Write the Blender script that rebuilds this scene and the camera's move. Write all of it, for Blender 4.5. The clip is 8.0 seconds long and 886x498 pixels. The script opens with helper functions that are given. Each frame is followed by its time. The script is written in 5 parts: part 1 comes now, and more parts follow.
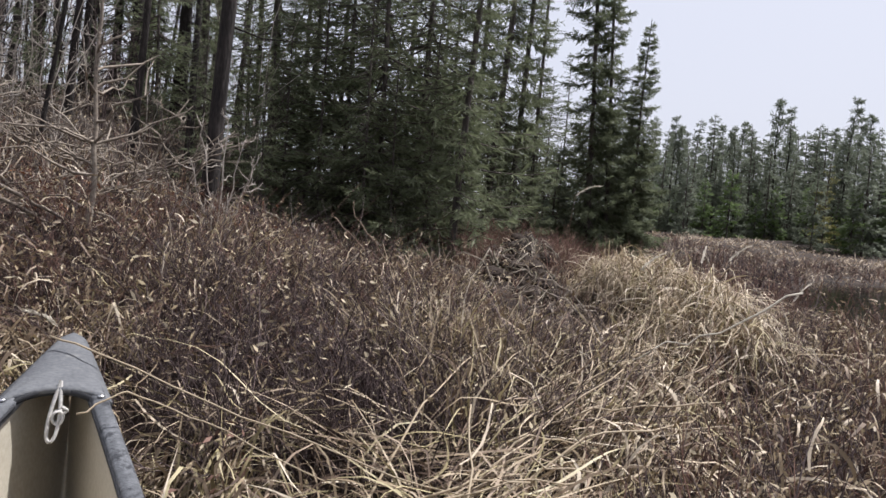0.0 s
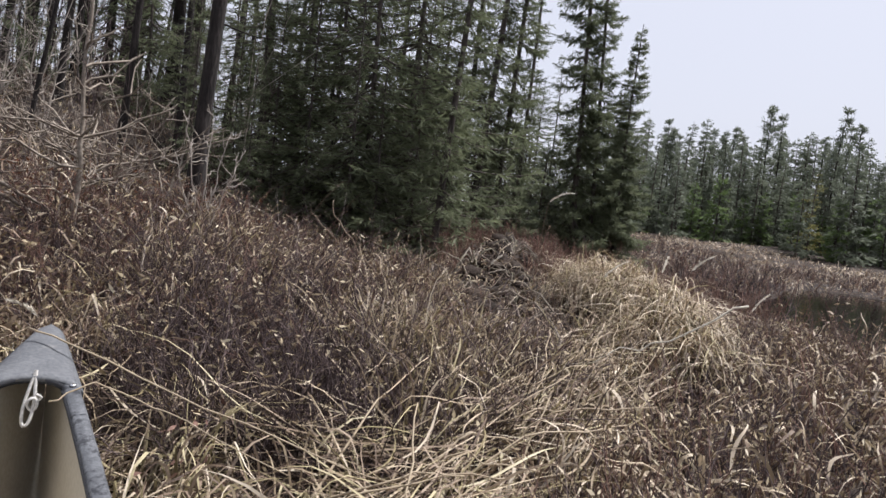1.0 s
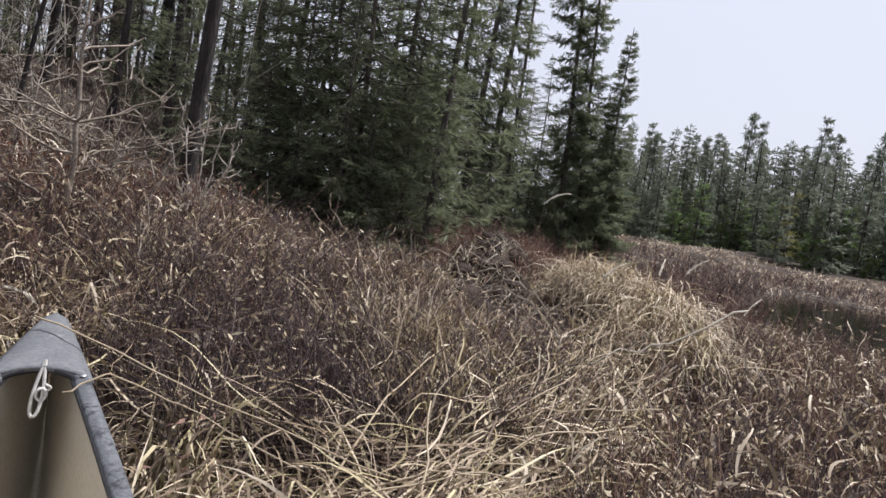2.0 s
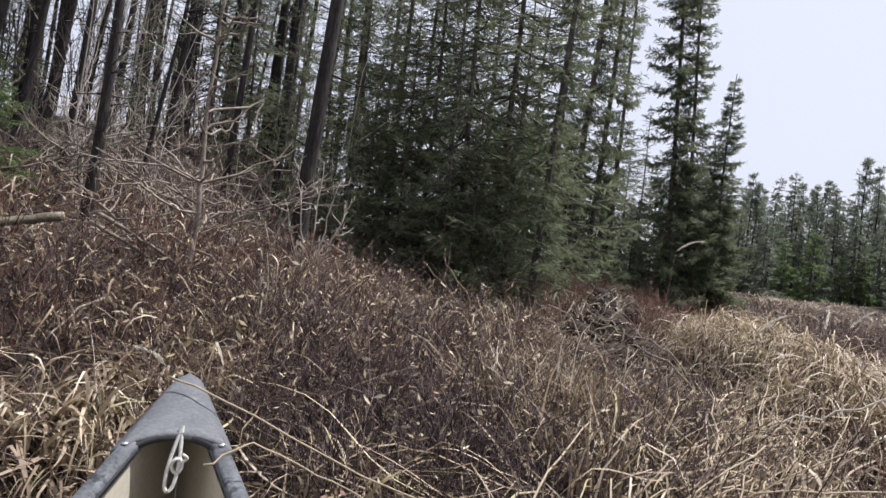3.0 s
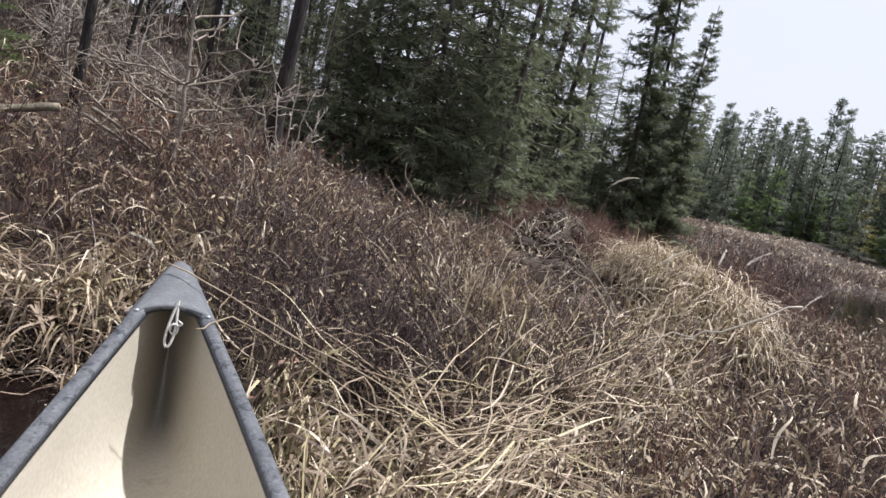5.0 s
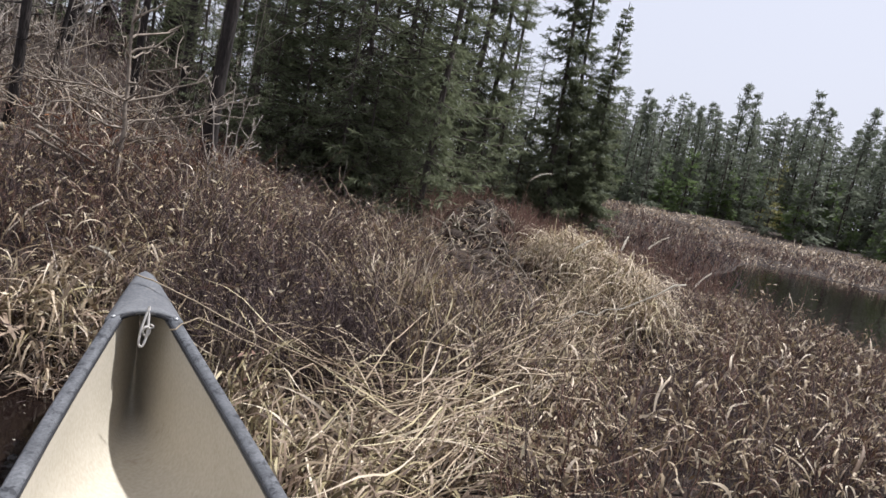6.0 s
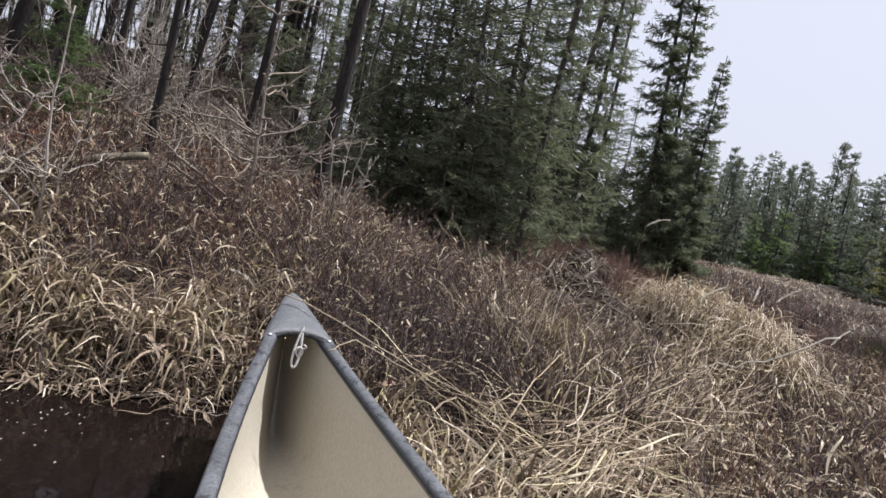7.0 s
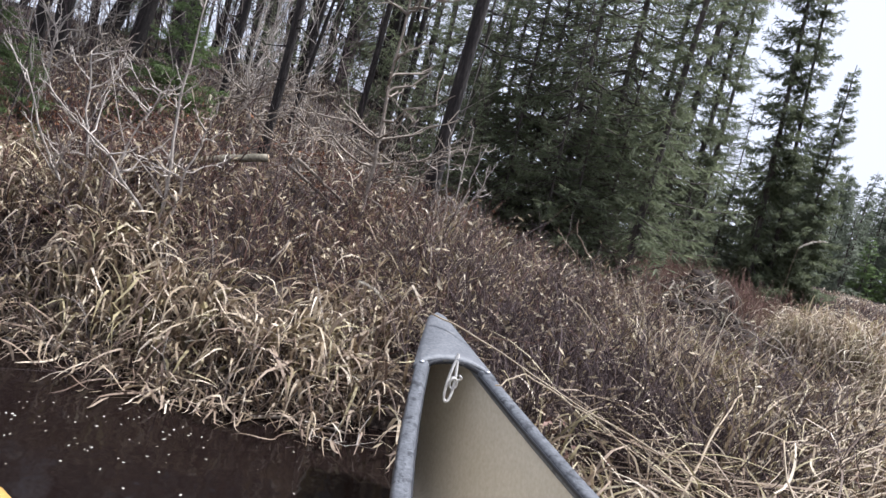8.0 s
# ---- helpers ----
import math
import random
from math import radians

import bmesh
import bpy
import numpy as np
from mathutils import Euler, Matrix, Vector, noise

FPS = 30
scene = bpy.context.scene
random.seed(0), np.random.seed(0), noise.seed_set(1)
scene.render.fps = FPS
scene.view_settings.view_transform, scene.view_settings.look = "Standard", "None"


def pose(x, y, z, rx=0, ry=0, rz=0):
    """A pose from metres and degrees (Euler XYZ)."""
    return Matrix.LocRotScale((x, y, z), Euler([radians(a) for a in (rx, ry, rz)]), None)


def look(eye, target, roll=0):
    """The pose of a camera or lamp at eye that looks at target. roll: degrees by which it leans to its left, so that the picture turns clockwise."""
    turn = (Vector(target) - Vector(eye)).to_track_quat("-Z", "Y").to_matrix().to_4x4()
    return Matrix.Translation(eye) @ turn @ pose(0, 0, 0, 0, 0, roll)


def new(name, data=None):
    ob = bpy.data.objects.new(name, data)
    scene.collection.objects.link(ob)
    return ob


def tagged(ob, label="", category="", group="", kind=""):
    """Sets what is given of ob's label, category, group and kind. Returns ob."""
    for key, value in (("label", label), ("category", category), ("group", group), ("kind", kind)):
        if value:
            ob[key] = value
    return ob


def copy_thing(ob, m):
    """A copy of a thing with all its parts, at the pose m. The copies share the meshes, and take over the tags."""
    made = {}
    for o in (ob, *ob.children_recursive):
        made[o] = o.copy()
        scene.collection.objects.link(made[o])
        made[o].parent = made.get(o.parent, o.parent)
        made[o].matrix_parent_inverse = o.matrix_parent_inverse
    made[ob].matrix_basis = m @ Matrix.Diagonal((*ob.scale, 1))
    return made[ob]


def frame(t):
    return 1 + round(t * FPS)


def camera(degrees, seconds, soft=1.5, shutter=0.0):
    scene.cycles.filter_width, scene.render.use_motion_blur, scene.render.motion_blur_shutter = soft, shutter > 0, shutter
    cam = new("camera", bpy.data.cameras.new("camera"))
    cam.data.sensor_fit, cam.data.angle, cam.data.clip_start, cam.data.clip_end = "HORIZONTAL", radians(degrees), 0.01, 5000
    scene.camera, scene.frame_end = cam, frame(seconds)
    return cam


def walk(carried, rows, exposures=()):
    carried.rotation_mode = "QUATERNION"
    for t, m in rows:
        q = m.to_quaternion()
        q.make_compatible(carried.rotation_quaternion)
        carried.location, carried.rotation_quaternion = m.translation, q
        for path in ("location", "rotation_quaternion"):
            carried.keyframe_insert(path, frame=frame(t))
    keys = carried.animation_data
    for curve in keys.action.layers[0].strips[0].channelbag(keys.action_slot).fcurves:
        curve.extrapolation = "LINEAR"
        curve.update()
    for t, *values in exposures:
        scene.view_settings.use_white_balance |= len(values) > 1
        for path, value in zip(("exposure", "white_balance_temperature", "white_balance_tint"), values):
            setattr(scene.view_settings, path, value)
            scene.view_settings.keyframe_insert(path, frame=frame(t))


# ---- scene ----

# ---- camera and walk ----
cam = camera(68.6, 8.0, soft=1.55)
PATH = [
    (0, (0.109, -0.034, 0.922), (0.927, 2.846, 0.737), 4.41),
    (0.5, (0.138, -0.119, 0.955), (0.969, 2.761, 0.820), 5.25),
    (1, (0.168, -0.184, 0.987), (1.023, 2.683, 0.773), 6.44),
    (1.2, (0.164, -0.189, 1.000), (1.033, 2.671, 0.746), 6.70),
    (2.3, (0.050, -0.108, 0.960), (1.005, 2.731, 0.781), 8.23),
    (2.5, (0.038, -0.071, 0.952), (0.918, 2.795, 0.852), 8.02),
    (3, (-0.037, 0.116, 0.901), (0.488, 3.069, 0.917), 6.48),
    (3.5, (-0.067, 0.136, 0.824), (-0.005, 3.135, 0.834), 6.12),
    (4, (-0.120, 0.103, 0.916), (-0.216, 3.096, 0.728), 8.59),
    (4.5, (-0.117, -0.002, 0.962), (-0.047, 2.974, 0.589), 9.70),
    (5, (-0.038, -0.323, 1.018), (0.674, 2.562, 0.603), 11.80),
    (5.2, (0.007, -0.440, 1.084), (0.934, 2.378, 0.637), 11.62),
    (6.3, (-0.193, -0.673, 1.114), (0.808, 2.128, 0.723), 10.24),
    (6.5, (-0.232, -0.638, 1.107), (0.674, 2.197, 0.735), 11.16),
    (7, (-0.356, -0.513, 0.963), (0.303, 2.404, 0.738), 11.61),
    (7.5, (-0.415, -0.382, 0.871), (-0.006, 2.584, 0.686), 12.06),
    (8, (-0.558, -0.169, 0.889), (-0.258, 2.806, 0.647), 13.0),
]
walk(cam, [(t, look(eye, target, roll)) for t, eye, target, roll in PATH], exposures=[(0.0, 0.4, 6100, 12), (3.0, 0.5, 6020, 12), (4.0, 0.78, 5970, 11), (4.5, 0.82, 5950, 11), (5.0, 0.58, 6000, 12), (6.5, 0.42, 6050, 12), (7.5, 0.48, 5930, 12), (8.0, 0.8, 5740, 12)])

# ---- world and sun ----
SUN_AZ, SUN_EL = radians(80), radians(63)   # azimuth from +y towards +x
world = bpy.data.worlds.new("world")
scene.world = world
world.use_nodes = True
wt = world.node_tree
wt.nodes.clear()
w_out = wt.nodes.new("ShaderNodeOutputWorld")
w_bg = wt.nodes.new("ShaderNodeBackground")
w_sky = wt.nodes.new("ShaderNodeTexSky")
w_sky.sky_type = "NISHITA"
w_sky.sun_disc = False
w_sky.sun_elevation, w_sky.sun_rotation = SUN_EL, SUN_AZ
w_sky.dust_density, w_sky.air_density = 6.0, 1.0
w_veil = wt.nodes.new("ShaderNodeMix")      # thin high cloud whitens the sky
w_veil.data_type = "RGBA"
w_veil.inputs["Factor"].default_value = 0.8
w_veil.inputs["B"].default_value = (7.7, 7.7, 8.2, 1)
wt.links.new(w_sky.outputs[0], w_veil.inputs["A"])
wt.links.new(w_veil.outputs["Result"], w_bg.inputs[0])
w_bg.inputs[1].default_value = 0.087
wt.links.new(w_bg.outputs[0], w_out.inputs[0])
sun = new("sun", bpy.data.lights.new("sun", "SUN"))
sun.data.energy, sun.data.angle, sun.data.color = 5.6, radians(1.5), (1.0, 0.96, 0.91)
sun_from = Vector((math.sin(SUN_AZ) * math.cos(SUN_EL), math.cos(SUN_AZ) * math.cos(SUN_EL), math.sin(SUN_EL)))
sun.matrix_world = look(sun_from * 50, (0, 0, 0))

# ---- materials ----
def material(name, colors, rough=0.8, scale=8.0, fine=60.0, bump=0.3, island=0.0, metal=0.0, stretch=(1, 1, 1), bump_scale=None,
             translucent=0.0, spec=0.3, stain=None):
    """colors: two or three base colours mixed by coarse and fine noise; island: how far single pieces differ."""
    m = bpy.data.materials.new(name)
    m.use_nodes = True
    nt = m.node_tree
    nd, ln = nt.nodes, nt.links
    b = nd["Principled BSDF"]
    co = nd.new("ShaderNodeTexCoord")
    mp = nd.new("ShaderNodeMapping")
    mp.inputs["Scale"].default_value = stretch
    ln.new(co.outputs["Object"], mp.inputs[0])
    n1 = nd.new("ShaderNodeTexNoise")
    n1.inputs["Scale"].default_value, n1.inputs["Detail"].default_value = scale, 5
    n2 = nd.new("ShaderNodeTexNoise")
    n2.inputs["Scale"].default_value, n2.inputs["Detail"].default_value = fine, 4
    ln.new(mp.outputs[0], n1.inputs[0])
    ln.new(mp.outputs[0], n2.inputs[0])
    add = nd.new("ShaderNodeMath")
    add.operation = "MULTIPLY_ADD"
    ln.new(n2.outputs[0], add.inputs[0])
    add.inputs[1].default_value = 0.5
    sc = nd.new("ShaderNodeMath")
    sc.operation = "MULTIPLY"
    ln.new(n1.outputs[0], sc.inputs[0])
    sc.inputs[1].default_value = 0.5
    ln.new(sc.outputs[0], add.inputs[2])
    fac = add.outputs[0]
    if island:
        geo = nd.new("ShaderNodeNewGeometry")
        mix = nd.new("ShaderNodeMix")
        mix.inputs["Factor"].default_value = island
        ln.new(fac, mix.inputs["A"])
        ln.new(geo.outputs["Random Per Island"], mix.inputs["B"])
        fac = mix.outputs["Result"]
    ramp = nd.new("ShaderNodeValToRGB")
    lo, hi = (0.0, 1.0) if island > 0.5 else (0.32, 0.68)
    els = ramp.color_ramp.elements
    els[0].position, els[1].position = lo, hi
    els[0].color, els[1].color = (*colors[0], 1), (*colors[-1], 1)
    for k, c in enumerate(colors[1:-1], 1):
        e = els.new(lo + (hi - lo) * k / (len(colors) - 1))
        e.color = (*c, 1)
    ln.new(fac, ramp.inputs[0])
    col = ramp.outputs[0]
    if stain:
        n3 = nd.new("ShaderNodeTexNoise")
        n3.inputs["Scale"].default_value, n3.inputs["Detail"].default_value, n3.inputs["Roughness"].default_value = stain[0], 8, 0.7
        ln.new(mp.outputs[0], n3.inputs[0])
        r3 = nd.new("ShaderNodeValToRGB")
        r3.color_ramp.elements[0].position, r3.color_ramp.elements[1].position = stain[1], stain[2]
        ln.new(n3.outputs[0], r3.inputs[0])
        mx = nd.new("ShaderNodeMix")
        mx.data_type = "RGBA"
        ln.new(r3.outputs[0], mx.inputs["Factor"])
        ln.new(col, mx.inputs["A"])
        mx.inputs["B"].default_value = (*stain[3], 1)
        col = mx.outputs["Result"]
    ln.new(col, b.inputs["Base Color"])
    b.inputs["Roughness"].default_value, b.inputs["Metallic"].default_value = rough, metal
    b.inputs["Specular IOR Level"].default_value = spec
    if bump:
        bp = nd.new("ShaderNodeBump")
        bp.inputs["Strength"].default_value, bp.inputs["Distance"].default_value = bump, bump_scale or 0.01
        ln.new(fac if not island else add.outputs[0], bp.inputs["Height"])
        ln.new(bp.outputs[0], b.inputs["Normal"])
    if translucent:
        tr = nd.new("ShaderNodeBsdfTranslucent")
        ln.new(col, tr.inputs[0])
        ms = nd.new("ShaderNodeMixShader")
        ms.inputs[0].default_value = translucent
        ln.new(b.outputs[0], ms.inputs[1])
        ln.new(tr.outputs[0], ms.inputs[2])
        ln.new(ms.outputs[0], nd["Material Output"].inputs[0])
    return m


PEAT = material("peat", [(0.012, 0.008, 0.006), (0.028, 0.019, 0.014), (0.055, 0.038, 0.027)], 0.95, 3.0, 45.0, 0.9, bump_scale=0.03)
STRAW = material("dry_sedge", [(0.1, 0.07, 0.0436), (0.275, 0.21, 0.1339), (0.48, 0.39, 0.2738), (0.76, 0.67, 0.5374)], 0.55, 5, 80, 0.2, island=0.8, translucent=0.25, spec=0.4)
STRAW_GREEN = material("yellow_green_sedge", [(0.08, 0.062, 0.033), (0.22, 0.18, 0.094), (0.39, 0.33, 0.187), (0.6, 0.53, 0.355)], 0.55, 5, 80, 0.2, island=0.8, translucent=0.25, spec=0.4)
STRAW_OLD = material("old_brown_sedge", [(0.046, 0.029, 0.022), (0.125, 0.086, 0.0608), (0.25, 0.185, 0.132), (0.41, 0.332, 0.2494)], 0.65, 5, 80, 0.2, island=0.8, translucent=0.2, spec=0.3)
TWIG = material("gale_twig", [(0.017, 0.011, 0.0108), (0.042, 0.028, 0.0263), (0.082, 0.057, 0.0539), (0.165, 0.126, 0.1198)], 0.75, 6, 90, 0.3, island=0.75)
TWIG_RED = material("red_twig", [(0.055, 0.028, 0.021), (0.125, 0.066, 0.05), (0.21, 0.125, 0.092)], 0.7, 6, 90, 0.3, island=0.75)
TWIG_GREY = material("bleached_twig", [(0.15, 0.12, 0.1), (0.3, 0.26, 0.22), (0.46, 0.41, 0.36)], 0.8, 6, 90, 0.3, island=0.5)
DRY_LEAF = material("dry_leaf", [(0.08, 0.05, 0.0295), (0.19, 0.138, 0.0775), (0.4, 0.325, 0.2038), (0.66, 0.58, 0.4279)], 0.6, 9, 90, 0.2, island=0.85, translucent=0.2)
RUST_LEAF = material("rust_leaf", [(0.07, 0.026, 0.013), (0.16, 0.065, 0.03), (0.28, 0.13, 0.06)], 0.65, 9, 90, 0.2, island=0.8, translucent=0.25)
NEEDLE = material("spruce_needle", [(0.09, 0.101, 0.06), (0.14, 0.157, 0.09), (0.19, 0.21, 0.12)], 0.7, 3, 40, 0.0, island=0.6, translucent=0.5)
NEEDLE_FIR = material("young_fir_needle", [(0.075, 0.11, 0.04), (0.12, 0.168, 0.062), (0.175, 0.225, 0.09)], 0.7, 3, 40, 0.0, island=0.6, translucent=0.45)
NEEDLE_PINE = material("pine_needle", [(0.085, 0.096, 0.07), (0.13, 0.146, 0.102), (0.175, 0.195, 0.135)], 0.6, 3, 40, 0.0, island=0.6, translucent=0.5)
# paler grey-green than the near needles: distance haze put into the colour
NEEDLE_HAZED = material("hazed_needle", [(0.1, 0.114, 0.084), (0.15, 0.168, 0.12), (0.2, 0.22, 0.16)], 0.7, 3, 40, 0.0, island=0.6, translucent=0.5)
NEEDLE_GOLD = material("yellowed_needle", [(0.12, 0.12, 0.035), (0.2, 0.19, 0.06), (0.3, 0.27, 0.1)], 0.7, 3, 40, 0.0, island=0.6, translucent=0.2)
BARK = material("conifer_bark", [(0.03, 0.025, 0.023), (0.07, 0.058, 0.05), (0.13, 0.11, 0.098)], 0.9, 6, 40, 0.9, stretch=(1, 1, 0.25), bump_scale=0.02)
BARK_PINE = material("pine_bark", [(0.011, 0.009, 0.0085), (0.027, 0.022, 0.020), (0.06, 0.05, 0.045)], 0.95, 9, 45, 1.0, stretch=(1, 1, 0.25), bump_scale=0.02)
DEADWOOD = material("dead_wood", [(0.1, 0.082, 0.068), (0.2, 0.165, 0.132), (0.33, 0.285, 0.23)], 0.85, 8, 70, 0.7, stretch=(1, 1, 1))
LOG_BARK = material("mossy_log_bark", [(0.05, 0.045, 0.032), (0.12, 0.105, 0.075), (0.24, 0.21, 0.16)], 0.9, 14, 90, 0.8, bump_scale=0.006)
CUT_WOOD = material("cut_wood_end", [(0.4, 0.28, 0.16), (0.58, 0.45, 0.3)], 0.8, 20, 90, 0.3)
LINER = material("cream_hull_lining", [(0.36, 0.325, 0.255), (0.42, 0.382, 0.31), (0.48, 0.44, 0.365)], 0.75, 2.5, 90, 0.06, spec=0.2, stain=(7.0, 0.62, 0.80, (0.3, 0.25, 0.18)))
HULL = material("green_hull_skin", [(0.035, 0.05, 0.04), (0.05, 0.068, 0.055)], 0.5, 4, 60, 0.1)
DECK = material("grey_deck_plastic", [(0.07, 0.073, 0.08), (0.105, 0.108, 0.115), (0.15, 0.153, 0.158)], 0.5, 9, 110, 0.25, stain=(14.0, 0.58, 0.8, (0.24, 0.235, 0.225)))
GUNWALE = material("scuffed_grey_vinyl", [(0.055, 0.057, 0.062), (0.09, 0.093, 0.1), (0.15, 0.154, 0.163)], 0.48, 12, 120, 0.3, stain=(38.0, 0.52, 0.6, (0.032, 0.033, 0.037)))
RUBBER = material("black_lip", [(0.012, 0.012, 0.014), (0.025, 0.025, 0.028)], 0.6, 20, 90, 0.1)
SCREW = material("screw_steel", [(0.6, 0.6, 0.6), (0.8, 0.8, 0.8)], 0.28, 40, 200, 0.05, metal=1.0)
ROPE = material("white_cord", [(0.36, 0.34, 0.31), (0.62, 0.6, 0.57)], 0.8, 90, 300, 0.8, bump_scale=0.002)
PADDLE = material("varnished_wood", [(0.42, 0.22, 0.055), (0.6, 0.36, 0.1), (0.7, 0.46, 0.16)], 0.3, 5, 40, 0.1, stretch=(8, 8, 0.7), spec=0.5)
FLUFF = material("seed_plume", [(0.38, 0.34, 0.27), (0.58, 0.53, 0.44), (0.72, 0.67, 0.58)], 0.8, 30, 200, 0.3, island=0.5, translucent=0.2)

WATER = bpy.data.materials.new("bog_water")
WATER.use_nodes = True
_n, _l = WATER.node_tree.nodes, WATER.node_tree.links
_b = _n["Principled BSDF"]
_b.inputs["Base Color"].default_value = (0.007, 0.0045, 0.004, 1)
_b.inputs["Roughness"].default_value, _b.inputs["IOR"].default_value = 0.06, 1.33
_b.inputs["Specular IOR Level"].default_value = 0.35
_t = _n.new("ShaderNodeTexNoise")
_t.inputs["Scale"].default_value, _t.inputs["Detail"].default_value = 5.0, 3
_c = _n.new("ShaderNodeTexCoord")
_l.new(_c.outputs["Object"], _t.inputs[0])
_p = _n.new("ShaderNodeBump")
_p.inputs["Strength"].default_value, _p.inputs["Distance"].default_value = 0.25, 0.02
_l.new(_t.outputs[0], _p.inputs["Height"])
_l.new(_p.outputs[0], _b.inputs["Normal"])


# ---- mesh helpers ----


def smooth(a, b, v):
    u = np.clip((v - a) / (b - a), 0, 1)
    return u * u * (3 - 2 * u)


def wave(x, y, s=1.0, seed=0.0):
    """Cheap rolling noise, about -1 to 1."""
    return (np.sin(x * 1.7 * s + seed + 1.3 * np.sin(y * 1.1 * s + seed)) + np.sin(y * 2.3 * s - seed + 1.1 * np.sin(x * 1.9 * s))
            + 0.6 * np.sin((x + y) * 4.1 * s + seed * 2)) / 2.6


class Heap:
    """Gathers vertices and faces of many small pieces for one mesh."""
    def __init__(self):
        self.v, self.f, self.m, self.n = [], [], [], 0

    def add(self, verts, faces, mat=0):
        self.v.append(np.asarray(verts, float).reshape(-1, 3))
        f = np.asarray(faces, int) + self.n
        self.f.append(f)
        self.m.append(np.full(len(f), mat))
        self.n += len(self.v[-1])

    def mesh(self, name, materials, shade=True):
        me = bpy.data.meshes.new(name)
        verts = np.concatenate(self.v)
        loops = np.concatenate([f.ravel() for f in self.f])
        sizes = np.concatenate([np.full(len(f), f.shape[1]) for f in self.f])
        me.vertices.add(len(verts))
        me.vertices.foreach_set("co", verts.ravel())
        me.loops.add(len(loops))
        me.loops.foreach_set("vertex_index", loops)
        me.polygons.add(len(sizes))
        me.polygons.foreach_set("loop_start", np.concatenate([[0], np.cumsum(sizes)[:-1]]))
        for mt in materials:
            me.materials.append(mt)
        me.polygons.foreach_set("material_index", np.concatenate(self.m))
        me.polygons.foreach_set("use_smooth", np.full(len(sizes), shade))
        me.update(calc_edges=True)
        me.validate()
        return me


def ribbons(heap, P, W, side, mat=0):
    """Flat tapering blades. P: (n, k, 3) centre lines, W: (n, k) widths, side: (n, 3) across."""
    n, k, _ = P.shape
    off = side[:, None, :] * W[:, :, None] * 0.5
    V = np.stack([P - off, P + off], 2).reshape(n, 2 * k, 3)
    base = (np.arange(n) * 2 * k)[:, None, None]
    q = np.array([[2 * i, 2 * i + 1, 2 * i + 3, 2 * i + 2] for i in range(k - 1)])[None]
    heap.add(V, (base + q).reshape(-1, 4), mat)


def tubes(heap, P, R, sides=3, mat=0, cap=False):
    """Round tapering stems. P: (n, k, 3), R: (n, k)."""
    n, k, _ = P.shape
    T = np.gradient(P, axis=1)
    T /= np.linalg.norm(T, axis=2, keepdims=True) + 1e-9
    ref = np.where(np.abs(T[:, :1, 2:3]) > 0.9, np.array([1.0, 0, 0]), np.array([0, 0, 1.0]))
    A = np.cross(T, np.broadcast_to(ref, T.shape))
    A /= np.linalg.norm(A, axis=2, keepdims=True) + 1e-9
    B = np.cross(T, A)
    an = np.arange(sides) * 2 * np.pi / sides
    V = P[:, :, None, :] + R[:, :, None, None] * (A[:, :, None, :] * np.cos(an)[:, None] + B[:, :, None, :] * np.sin(an)[:, None])
    base = (np.arange(n) * k * sides)[:, None, None]
    q = np.array([[i * sides + j, i * sides + (j + 1) % sides, (i + 1) * sides + (j + 1) % sides, (i + 1) * sides + j]
                  for i in range(k - 1) for j in range(sides)])[None]
    start = heap.n
    heap.add(V, (base + q).reshape(-1, 4), mat)
    if cap:
        ends = np.array([[j for j in range(sides)][::-1], [(k - 1) * sides + j for j in range(sides)]])
        heap.f.append((base + ends[None]).reshape(-1, sides) + start)
        heap.m.append(np.full(2 * n, mat))


def flakes(heap, C, D, S, length, width, mat=0):
    """Small diamond leaves: C (n, 3) foot, D (n, 3) way, S (n, 3) across."""
    L, W = np.asarray(length)[:, None], np.asarray(width)[:, None]
    V = np.stack([C, C + D * L * 0.45 + S * W * 0.5, C + D * L, C + D * L * 0.45 - S * W * 0.5], 1)
    heap.add(V, np.arange(len(C) * 4).reshape(-1, 4), mat)


def unit(v):
    return v / (np.linalg.norm(v, axis=-1, keepdims=True) + 1e-9)


def part(name, bm, mat, parent, label=""):
    """One mesh object under a thing or a part. bm: a bmesh or a Heap."""
    if isinstance(bm, Heap):
        me = bm.mesh(name, mat if isinstance(mat, list) else [mat])
    else:
        me = bpy.data.meshes.new(name)
        bm.to_mesh(me)
        bm.free()
        me.materials.append(mat)
        for p in me.polygons:
            p.use_smooth = True
    ob = new(name, me)
    ob.parent = parent
    if label:
        tagged(ob, label)
    return ob


def empty(name, m, label, category, group=""):
    ob = new(name)
    ob.matrix_basis = m
    return tagged(ob, label, category, group)


